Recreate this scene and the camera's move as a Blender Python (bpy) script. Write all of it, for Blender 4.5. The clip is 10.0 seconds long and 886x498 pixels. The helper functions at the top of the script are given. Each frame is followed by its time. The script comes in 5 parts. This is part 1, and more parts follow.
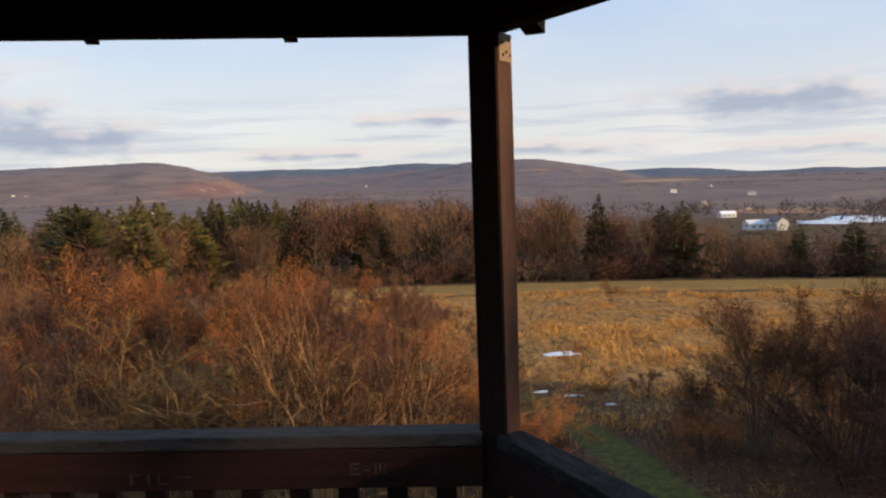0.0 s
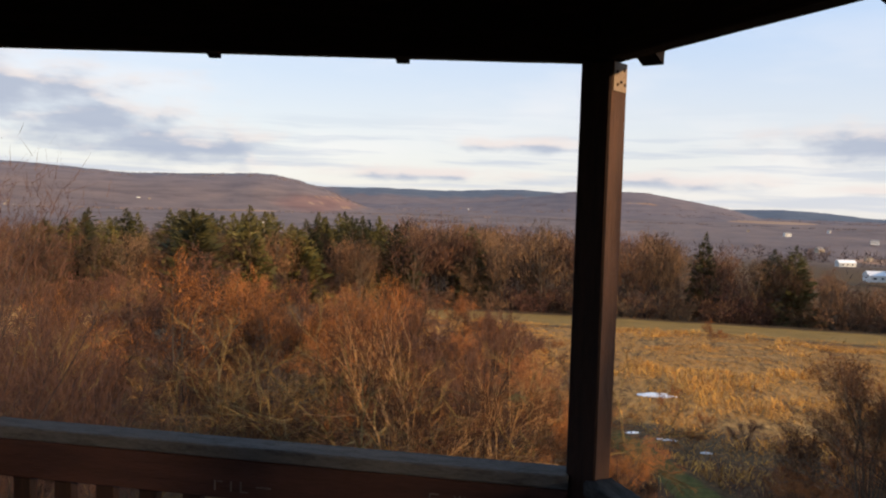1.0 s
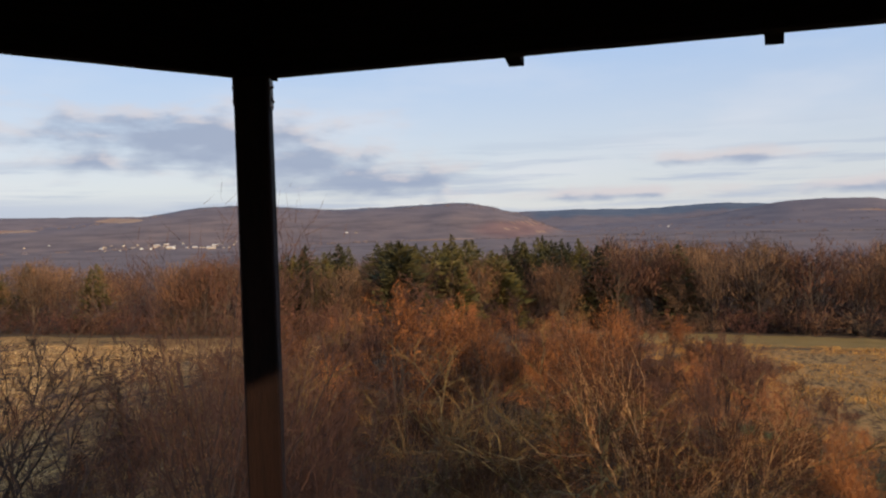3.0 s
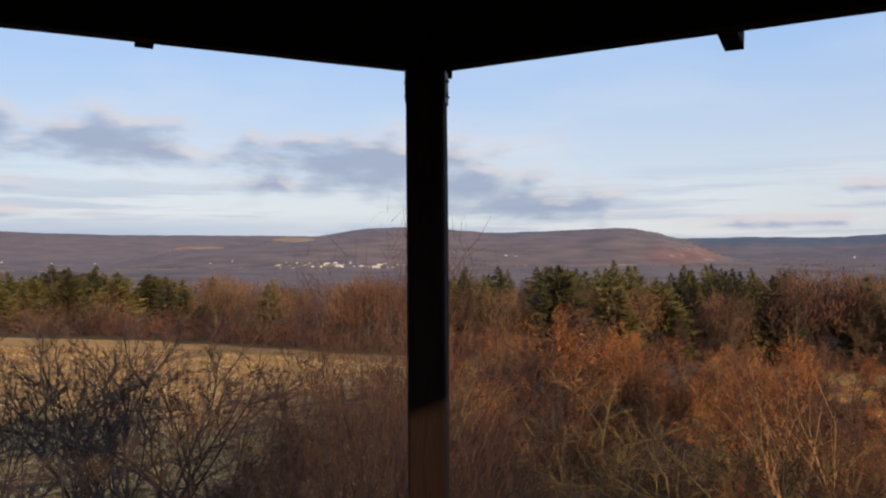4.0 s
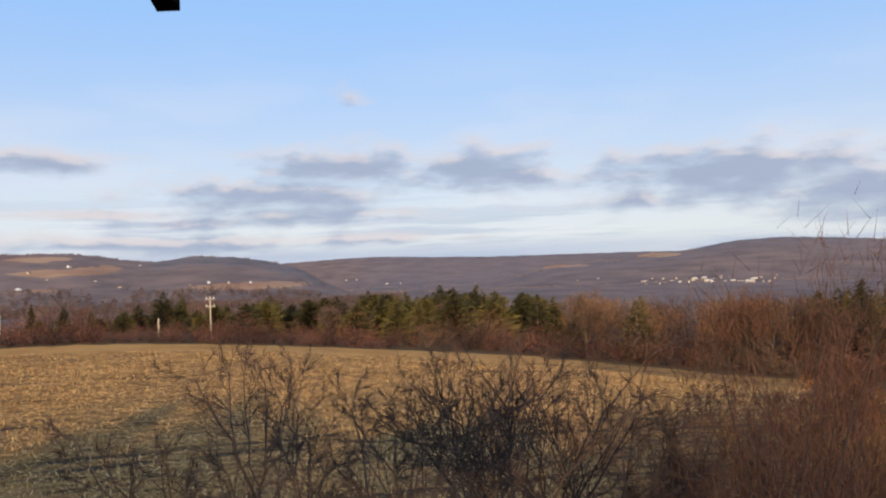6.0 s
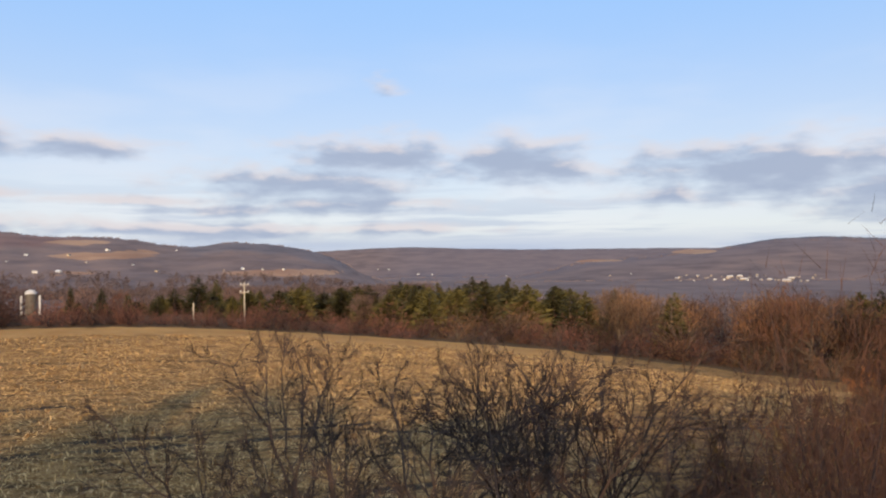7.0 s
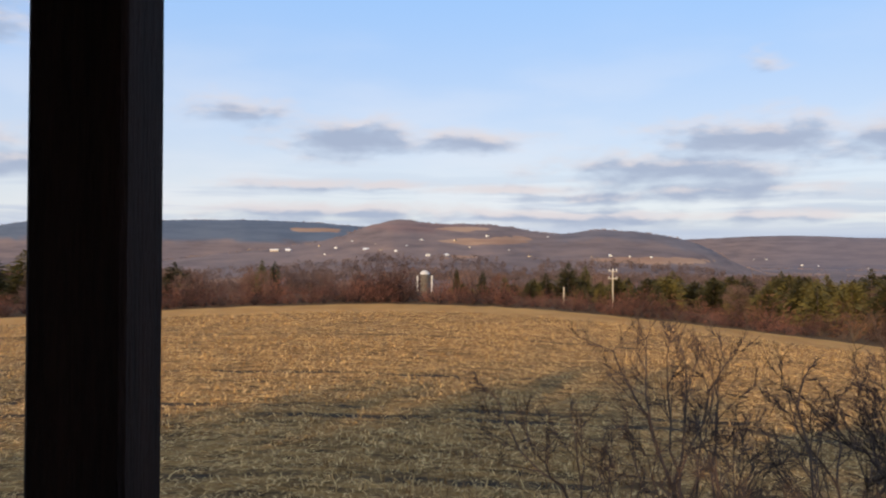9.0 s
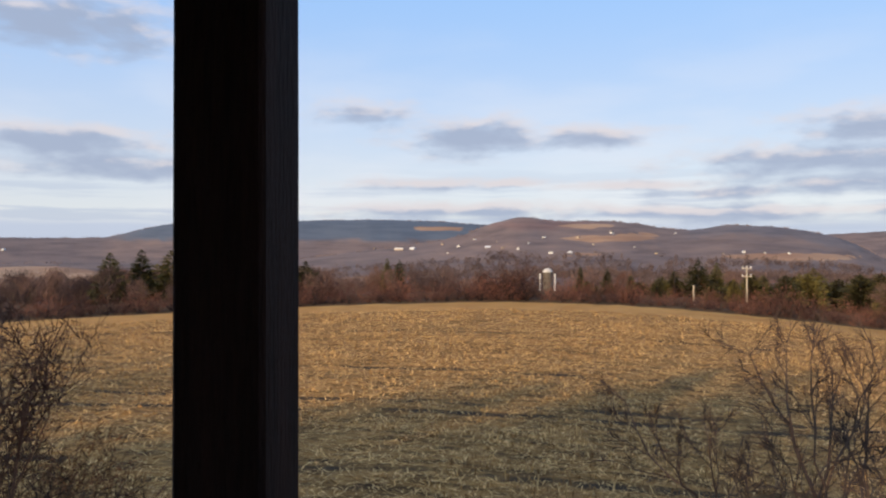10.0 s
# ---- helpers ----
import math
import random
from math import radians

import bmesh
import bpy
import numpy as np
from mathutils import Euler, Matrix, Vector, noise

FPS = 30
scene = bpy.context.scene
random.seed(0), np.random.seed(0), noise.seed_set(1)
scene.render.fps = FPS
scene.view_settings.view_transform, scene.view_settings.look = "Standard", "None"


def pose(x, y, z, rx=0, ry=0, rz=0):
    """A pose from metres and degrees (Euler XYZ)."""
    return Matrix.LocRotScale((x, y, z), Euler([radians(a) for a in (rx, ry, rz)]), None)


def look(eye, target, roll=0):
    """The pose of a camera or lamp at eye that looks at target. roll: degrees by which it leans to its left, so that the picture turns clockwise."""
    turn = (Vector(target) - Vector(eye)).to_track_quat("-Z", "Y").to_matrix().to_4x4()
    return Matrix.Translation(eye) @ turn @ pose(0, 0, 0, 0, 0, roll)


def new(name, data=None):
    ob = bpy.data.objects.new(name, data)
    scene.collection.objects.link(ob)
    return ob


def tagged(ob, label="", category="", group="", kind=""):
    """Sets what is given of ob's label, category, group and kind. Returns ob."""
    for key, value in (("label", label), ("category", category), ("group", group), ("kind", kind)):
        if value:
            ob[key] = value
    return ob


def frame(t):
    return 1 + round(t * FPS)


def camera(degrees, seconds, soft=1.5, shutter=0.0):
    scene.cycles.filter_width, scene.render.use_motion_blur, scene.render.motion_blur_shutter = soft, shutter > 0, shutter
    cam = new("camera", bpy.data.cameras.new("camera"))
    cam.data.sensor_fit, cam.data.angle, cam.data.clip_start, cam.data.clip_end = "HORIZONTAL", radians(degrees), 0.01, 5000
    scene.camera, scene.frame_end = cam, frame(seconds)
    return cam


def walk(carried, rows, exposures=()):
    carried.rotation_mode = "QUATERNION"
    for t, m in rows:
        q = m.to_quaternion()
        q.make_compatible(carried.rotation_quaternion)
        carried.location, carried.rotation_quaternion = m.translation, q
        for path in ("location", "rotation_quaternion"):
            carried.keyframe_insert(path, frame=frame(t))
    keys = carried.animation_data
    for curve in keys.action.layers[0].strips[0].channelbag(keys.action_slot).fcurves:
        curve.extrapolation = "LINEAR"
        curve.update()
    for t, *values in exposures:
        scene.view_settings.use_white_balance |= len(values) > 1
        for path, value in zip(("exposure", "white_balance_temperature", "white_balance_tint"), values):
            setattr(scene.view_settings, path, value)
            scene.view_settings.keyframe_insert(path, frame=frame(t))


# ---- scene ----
# ---------------------------------------------------------------- camera
EYE_Z = 4.5
cam = camera(59.69, 10.0, soft=2.2)
PATH = [  # seconds, x, y, height over the first eye, yaw, pitch, roll
    (0.0, -0.000, 0.000, -0.000, 2.50, -5.48, 1.95),
    (0.5, 0.007, 0.019, 0.009, 5.70, -5.32, 0.70),
    (1.0, -0.002, 0.052, 0.005, 10.11, -3.63, -1.65),
    (1.5, -0.077, 0.108, 0.007, 15.26, -2.58, 1.11),
    (2.0, -0.259, 0.214, 0.025, 17.96, -1.06, 4.30),
    (2.2, -0.325, 0.247, 0.030, 18.24, -0.83, 3.72),
    (3.3, -0.594, 0.559, 0.033, 27.30, -1.83, 1.36),
    (3.5, -0.626, 0.604, 0.028, 29.17, -1.17, 1.19),
    (4.0, -0.716, 0.675, 0.005, 36.25, 0.10, 0.38),
    (4.5, -0.864, 0.707, 0.002, 42.04, -0.96, 1.10),
    (5.0, -1.051, 0.744, 0.051, 45.31, 1.33, 3.07),
    (5.5, -1.225, 0.822, 0.023, 53.36, 0.08, 3.36),
    (6.0, -1.285, 0.936, 0.015, 62.85, 1.88, 2.03),
    (6.2, -1.336, 0.956, -0.010, 65.05, 1.51, 1.82),
    (7.3, -1.649, 0.891, 0.013, 65.63, 1.22, -0.01),
    (7.5, -1.718, 0.865, 0.019, 68.46, 1.34, -1.07),
    (8.0, -1.895, 0.901, -0.008, 82.32, 1.31, 0.82),
    (8.5, -1.966, 0.892, -0.043, 88.71, 0.69, -0.41),
    (9.0, -2.034, 0.874, -0.070, 91.94, 0.41, -0.44),
    (9.5, -2.045, 0.868, -0.063, 94.89, 0.22, -0.24),
    (10.0, -2.063, 0.857, -0.052, 100.99, 0.22, -0.05),
]
walk(cam, [(t, pose(x, y, EYE_Z + z, 90 + pitch, roll, yaw)) for t, x, y, z, yaw, pitch, roll in PATH],
     exposures=[(0.0, 0.05, 6900, 10), (0.6, 0.17, 7000, 10), (1.1, 0.18, 7000, 10), (1.5, 0.13, 6900, 10), (2.0, -0.18, 6600, 10), (3.5, -0.13, 6450, 10), (5.0, -0.10, 6370, 10), (6.0, -0.05, 6430, 10), (7.5, 0.0, 6480, 10), (10.0, 0.0, 6500, 10)])

# ---------------------------------------------------------------- light
SUN_AZ, SUN_EL = -116.0, 13.2          # degrees, counter-clockwise from +y
sun_data = bpy.data.lights.new("sun", "SUN")
sun_data.energy, sun_data.angle, sun_data.color = 5.0, radians(0.6), (1.0, 0.74, 0.46)
sun = new("sun", sun_data)
_a, _e = radians(SUN_AZ), radians(SUN_EL)
SUN_DIR = Vector((-math.sin(_a) * math.cos(_e), math.cos(_a) * math.cos(_e), math.sin(_e)))
sun.matrix_world = look(SUN_DIR * 60, (0, 0, 0))

CLOUDS = [  # azimuth, elevation, half width, half height in degrees; how thin
    (69.8, 8.2, 5.4, 1.1), (59.8, 7.9, 4.5, 1.2), (41.9, 6.5, 8.4, 1.5), (34.6, 4.6, 5.2, 1.1), (28.9, 3.4, 4.6, 1.1),
    (75.1, 6.3, 6.8, 0.8), (49.0, 5.0, 2.7, 0.6), (72.6, 4.6, 7.1, 0.5), (80.4, 4.2, 4.3, 0.3), (68.9, 2.8, 5.4, 0.3),
    (79.5, 2.6, 5.1, 0.5), (106.9, 10.3, 3.1, 0.6), (98.4, 8.5, 4.3, 1.0), (69.3, 13.1, 2.0, 1.1, 0.62),
]
CLOUDS_2 = [
    (90.5, 8.4, 4.0, 0.6), (102.1, 5.1, 4.9, 0.35), (95.9, 5.1, 2.1, 0.2), (87.1, 4.8, 5.0, 0.25), (98.8, 3.1, 8.2, 0.5),
    (83.0, 2.9, 6.5, 0.4), (127.3, 7.4, 5.4, 0.8), (123.5, 5.9, 5.2, 0.7), (127.3, 15.1, 6.4, 1.4), (3.8, 4.2, 3.5, 0.4),
    (-20.6, 4.5, 6.3, 0.9), (-6.5, 1.8, 4.9, 0.4), (12.0, 1.9, 5.5, 0.35), (-23.0, 1.4, 5.1, 0.3), (57.5, 7.4, 2.9, 1.1),
]


def node(tree, kind, links=None, **props):
    """A node with its properties set; links: input -> value or output socket."""
    n = tree.nodes.new(kind)
    for key, value in props.items():
        setattr(n, key, value)
    for key, value in (links or {}).items():
        if isinstance(value, bpy.types.NodeSocket):
            tree.links.new(value, n.inputs[key])
        else:
            n.inputs[key].default_value = value
    return n


def maths(tree, op, a, b=0.0, c=0.0):
    return node(tree, "ShaderNodeMath", {0: a, 1: b, 2: c}, operation=op).outputs[0]


def mixed(tree, fac, a, b, blend="MIX"):
    n = node(tree, "ShaderNodeMix", {0: fac}, data_type="RGBA", blend_type=blend)
    for i, v in ((6, a), (7, b)):
        if isinstance(v, bpy.types.NodeSocket):
            tree.links.new(v, n.inputs[i])
        else:
            n.inputs[i].default_value = (*v, 1) if len(v) == 3 else v
    return n.outputs[2]


def ramp(tree, fac, lo, hi):
    return node(tree, "ShaderNodeMapRange", {0: fac, 1: lo, 2: hi}, interpolation_type="SMOOTHSTEP").outputs[0]


def make_world():
    w = bpy.data.worlds.new("sky")
    scene.world = w
    w.use_nodes = True
    t = w.node_tree
    t.nodes.clear()
    sky = node(t, "ShaderNodeTexSky", sky_type="NISHITA", sun_disc=False, sun_elevation=radians(SUN_EL),
               sun_rotation=radians(-SUN_AZ), altitude=300, air_density=1.0, dust_density=0.6, ozone_density=1.6)
    co = node(t, "ShaderNodeTexCoord").outputs["Generated"]
    sep = node(t, "ShaderNodeSeparateXYZ", {0: co})
    x, y, z = sep.outputs
    az = maths(t, "MULTIPLY", maths(t, "ARCTAN2", maths(t, "MULTIPLY", x, -1.0), y), 180 / math.pi)
    el = maths(t, "MULTIPLY", maths(t, "ARCSINE", z), 180 / math.pi)
    p = node(t, "ShaderNodeCombineXYZ", {0: az, 1: el}).outputs[0]
    def stretch(v, k):
        return node(t, "ShaderNodeVectorMath", {0: v, 1: k}, operation="MULTIPLY").outputs[0]

    def cloudiness(q):
        """How deep a direction lies inside the clouds: 0 in the open, 1 well inside."""
        near = None
        for a, e, w_, h_, *thin in CLOUDS + CLOUDS_2:
            k = (0.62 / w_, 0.55 / h_)
            d = node(t, "ShaderNodeVectorMath", {0: q, 1: (*k, 0), 2: (-a * k[0], -e * k[1], 0)}, operation="MULTIPLY_ADD").outputs[0]
            d = node(t, "ShaderNodeVectorMath", {0: d}, operation="LENGTH").outputs["Value"]
            if thin:
                d = maths(t, "ADD", d, thin[0])
            near = d if near is None else maths(t, "SMOOTH_MIN", near, d, 0.3)
        n = node(t, "ShaderNodeTexNoise", {"Vector": stretch(q, (0.36, 0.95, 1)), "Scale": 0.85, "Detail": 6.0, "Roughness": 0.50}).outputs["Fac"]
        return ramp(t, maths(t, "ADD", near, maths(t, "MULTIPLY_ADD", n, 1.8, -0.9)), 1.20, 0.12)

    warp = node(t, "ShaderNodeTexNoise", {"Vector": stretch(p, (0.3, 0.8, 1)), "Scale": 0.7, "Detail": 3.0}).outputs["Color"]
    warp = node(t, "ShaderNodeVectorMath", {0: warp, 1: (0.5, 0.5, 0.5)}, operation="SUBTRACT").outputs[0]
    q = node(t, "ShaderNodeVectorMath", {0: p, 1: stretch(warp, (1.5, 0.5, 0.0))}, operation="ADD").outputs[0]
    body = cloudiness(q)
    above = cloudiness(node(t, "ShaderNodeVectorMath", {0: q, 1: (-0.4, 0.62, 0)}, operation="ADD").outputs[0])
    # thin level streaks low in the sky
    low = maths(t, "MULTIPLY", ramp(t, el, 7.5, 2.5), ramp(t, el, -2.0, 1.0))
    n2 = node(t, "ShaderNodeTexNoise", {"Vector": stretch(q, (0.07, 1.25, 1)), "Scale": 0.8, "Detail": 5.0, "Roughness": 0.55}).outputs["Fac"]
    n3 = node(t, "ShaderNodeTexNoise", {"Vector": stretch(p, (0.10, 0.35, 1)), "Scale": 0.6, "Detail": 4.0}).outputs["Fac"]
    streak = maths(t, "MULTIPLY", ramp(t, n2, 0.46, 0.62), maths(t, "MULTIPLY", low, 0.55))
    veil = maths(t, "MULTIPLY", ramp(t, n3, 0.42, 0.66), maths(t, "MULTIPLY", ramp(t, el, 20.0, 4.0), 0.35))
    top = maths(t, "SUBTRACT", 1.0, above)
    cloud = mixed(t, ramp(t, top, 0.25, 1.0), (0.36, 0.425, 0.57), (0.73, 0.675, 0.69))
    up = ramp(t, el, 0.0, 21.0)
    clear = mixed(t, up, (0.82, 0.84, 0.90), (0.39, 0.66, 1.12))
    clear = mixed(t, ramp(t, el, 28.0, 60.0), clear, (0.50, 0.62, 0.84))
    base = mixed(t, 0.74, node(t, "ShaderNodeMix", {0: 1.0, 6: sky.outputs[0], 7: (0.105, 0.105, 0.105, 1)}, data_type="RGBA", blend_type="MULTIPLY").outputs[2], clear)
    base = mixed(t, veil, base, (0.84, 0.84, 0.88))
    base = mixed(t, streak, base, (0.42, 0.50, 0.66))
    # a grey-blue bank of far cloud along the western horizon
    bank = maths(t, "MULTIPLY", ramp(t, maths(t, "MULTIPLY_ADD", n2, 2.4, el), 4.0, 2.6), ramp(t, az, 22.0, 62.0))
    base = mixed(t, maths(t, "MULTIPLY", bank, 0.72), base, (0.45, 0.53, 0.70))
    cover = maths(t, "MULTIPLY", body, 0.88)
    bg = node(t, "ShaderNodeBackground", {0: mixed(t, cover, base, cloud), 1: 1.04})
    node(t, "ShaderNodeOutputWorld", {0: bg.outputs[0]})


make_world()

# ---------------------------------------------------------------- materials


def surface(name, dark, light, scale=4.0, rough=0.85, bump=0.3, stretch=(1, 1, 1), vary=0.25, fine=8.0, spec=0.3, metal=0.0):
    """A matt two-colour material: broad and fine noise, relief, and a shift from object to object."""
    m = bpy.data.materials.new(name)
    m.use_nodes = True
    t = m.node_tree
    bsdf = t.nodes["Principled BSDF"]
    co = node(t, "ShaderNodeTexCoord").outputs["Object"]
    rnd = node(t, "ShaderNodeObjectInfo").outputs["Random"]
    v = node(t, "ShaderNodeVectorMath", {0: co, 1: stretch}, operation="MULTIPLY").outputs[0]
    a = node(t, "ShaderNodeTexNoise", {"Vector": v, "Scale": scale, "Detail": 4.0, "Roughness": 0.6}).outputs["Fac"]
    b = node(t, "ShaderNodeTexNoise", {"Vector": v, "Scale": scale * fine, "Detail": 3.0, "Roughness": 0.7}).outputs["Fac"]
    isl = node(t, "ShaderNodeNewGeometry").outputs["Random Per Island"]
    k = maths(t, "ADD", maths(t, "MULTIPLY", a, 0.6), maths(t, "MULTIPLY", b, 0.4))
    k = maths(t, "ADD", k, maths(t, "MULTIPLY_ADD", rnd, vary * 1.5, -vary * 0.8))
    k = maths(t, "ADD", k, maths(t, "MULTIPLY_ADD", isl, vary * 0.7, -vary * 0.35))
    col = mixed(t, ramp(t, k, 0.25, 0.75), dark, light)
    t.links.new(col, bsdf.inputs["Base Color"])
    bsdf.inputs["Roughness"].default_value = rough
    bsdf.inputs["Specular IOR Level"].default_value = spec
    bsdf.inputs["Metallic"].default_value = metal
    if bump:
        bn = node(t, "ShaderNodeBump", {"Strength": bump, "Distance": 0.01, "Height": b})
        t.links.new(bn.outputs[0], bsdf.inputs["Normal"])
    return m


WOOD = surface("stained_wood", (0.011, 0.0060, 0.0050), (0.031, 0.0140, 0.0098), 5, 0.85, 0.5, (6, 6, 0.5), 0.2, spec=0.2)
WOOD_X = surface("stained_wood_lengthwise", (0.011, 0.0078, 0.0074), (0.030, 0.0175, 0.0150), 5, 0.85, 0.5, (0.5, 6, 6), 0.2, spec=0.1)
RAIL_WOOD = surface("red_brown_rail_board", (0.016, 0.0070, 0.0056), (0.052, 0.0205, 0.0150), 5, 0.8, 0.5, (0.5, 6, 6), 0.2, spec=0.2)
PALER_SIDE = surface("paler_side_wood", (0.044, 0.019, 0.010), (0.115, 0.051, 0.027), 5, 0.75, 0.5, (6, 6, 0.4), 0.1)
WORN = surface("weathered_rail_top", (0.004, 0.0042, 0.0046), (0.085, 0.080, 0.078), 8, 0.8, 0.7, (1.2, 5, 5), 0.2, 5.0, spec=0.15)
SHINGLE = surface("roof_boards", (0.022, 0.018, 0.017), (0.060, 0.047, 0.040), 5, 0.85, 0.4, (1, 6, 1))
PALE_TOP = surface("pale_post_top", (0.16, 0.10, 0.065), (0.27, 0.19, 0.13), 30, 0.6, 0.2)
NAIL = surface("rusty_nail", (0.03, 0.02, 0.015), (0.08, 0.04, 0.02), 40, 0.7, 0)
SCRATCH = surface("bare_wood_scratch", (0.050, 0.036, 0.031), (0.095, 0.072, 0.062), 40, 0.9, 0)
TWIG = surface("russet_twigs", (0.072, 0.026, 0.0075), (0.425, 0.154, 0.041), 0.9, 0.85, 0, vary=0.5)
TWIG_BROWN = surface("brown_twigs", (0.064, 0.025, 0.009), (0.385, 0.138, 0.040), 0.9, 0.85, 0, vary=0.5)
TWIG_OLIVE = surface("olive_twigs", (0.088, 0.047, 0.016), (0.34, 0.178, 0.055), 0.9, 0.85, 0, vary=0.4)
TWIG_GOLD = surface("golden_twigs", (0.060, 0.025, 0.009), (0.30, 0.122, 0.036), 0.9, 0.85, 0, vary=0.4)
BARK = surface("grey_brown_bark", (0.05, 0.035, 0.025), (0.15, 0.11, 0.075), 3, 0.9, 0.3, (4, 4, 0.6))
BARK_PALE = surface("pale_cane_bark", (0.13, 0.065, 0.030), (0.42, 0.235, 0.105), 3, 0.8, 0.2, vary=0.6)
BARK_THORN = surface("thorn_bark", (0.036, 0.023, 0.018), (0.120, 0.072, 0.049), 3, 0.85, 0.3, vary=0.3)
BARK_DARK = surface("dark_thorn_bark", (0.018, 0.013, 0.012), (0.055, 0.036, 0.030), 3, 0.9, 0.3, vary=0.3)
BARK_OLIVE = surface("lichen_bark", (0.070, 0.046, 0.018), (0.21, 0.142, 0.054), 3, 0.9, 0.3)
# red twigs, darkened further in place of shade on the near thicket
TWIG_RED = surface("dark_red_twigs", (0.040, 0.018, 0.011), (0.150, 0.065, 0.035), 0.9, 0.85, 0, vary=0.4)
HEDGE = surface("maroon_hedge_twigs", (0.052, 0.023, 0.017), (0.190, 0.080, 0.054), 0.35, 0.9, 0, vary=0.4)
SHOOTS = surface("dull_red_shoots", (0.034, 0.017, 0.012), (0.118, 0.055, 0.035), 0.9, 0.85, 0, vary=0.4)
TWIG_GREY = surface("warm_brown_twigs", (0.070, 0.040, 0.022), (0.25, 0.138, 0.070), 0.4, 0.9, 0, vary=0.5)
TWIG_UMBER = surface("umber_twigs", (0.052, 0.027, 0.015), (0.215, 0.102, 0.048), 0.4, 0.9, 0, vary=0.5)
TWIG_MAUVE = surface("mauve_brown_twigs", (0.050, 0.030, 0.027), (0.165, 0.098, 0.078), 0.4, 0.9, 0, vary=0.5)
NEEDLE = surface("spruce_needles", (0.025, 0.025, 0.008), (0.086, 0.076, 0.023), 0.8, 0.8, 0, vary=0.4)
NEEDLE_OLIVE = surface("pine_needles", (0.035, 0.031, 0.009), (0.120, 0.096, 0.025), 0.8, 0.8, 0, vary=0.4)
STRAW = surface("corn_straw", (0.28, 0.144, 0.051), (0.92, 0.578, 0.226), 0.5, 0.8, 0, vary=1.1)
GRASS = surface("dead_grass", (0.32, 0.132, 0.028), (0.80, 0.405, 0.085), 0.3, 0.85, 0, vary=0.6)
SNOW = surface("old_snow", (0.62, 0.64, 0.68), (0.85, 0.86, 0.88), 6, 0.6, 0.3)
WHITE = surface("white_siding", (0.48, 0.46, 0.43), (0.68, 0.66, 0.62), 1.5, 0.7, 0)
ROOF = surface("grey_roofing", (0.10, 0.09, 0.09), (0.26, 0.24, 0.23), 1.5, 0.8, 0, vary=0.6)
TAN = surface("tan_siding", (0.36, 0.28, 0.20), (0.52, 0.42, 0.31), 1.5, 0.8, 0)
GLASS_DARK = surface("dark_panes", (0.02, 0.025, 0.03), (0.05, 0.055, 0.065), 2, 0.15, 0, spec=0.5)
CONCRETE = surface("silo_concrete", (0.085, 0.070, 0.056), (0.15, 0.125, 0.10), 1.0, 0.85, 0.2)
POLE = surface("weathered_pole", (0.26, 0.22, 0.16), (0.48, 0.41, 0.31), 3, 0.85, 0.2, (4, 4, 0.4))
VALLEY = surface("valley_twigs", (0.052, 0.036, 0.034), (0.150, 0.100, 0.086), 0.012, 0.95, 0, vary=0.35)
# crest trees, colour raised to mimic airlight
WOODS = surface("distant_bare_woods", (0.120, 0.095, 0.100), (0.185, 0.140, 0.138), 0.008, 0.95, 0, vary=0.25)


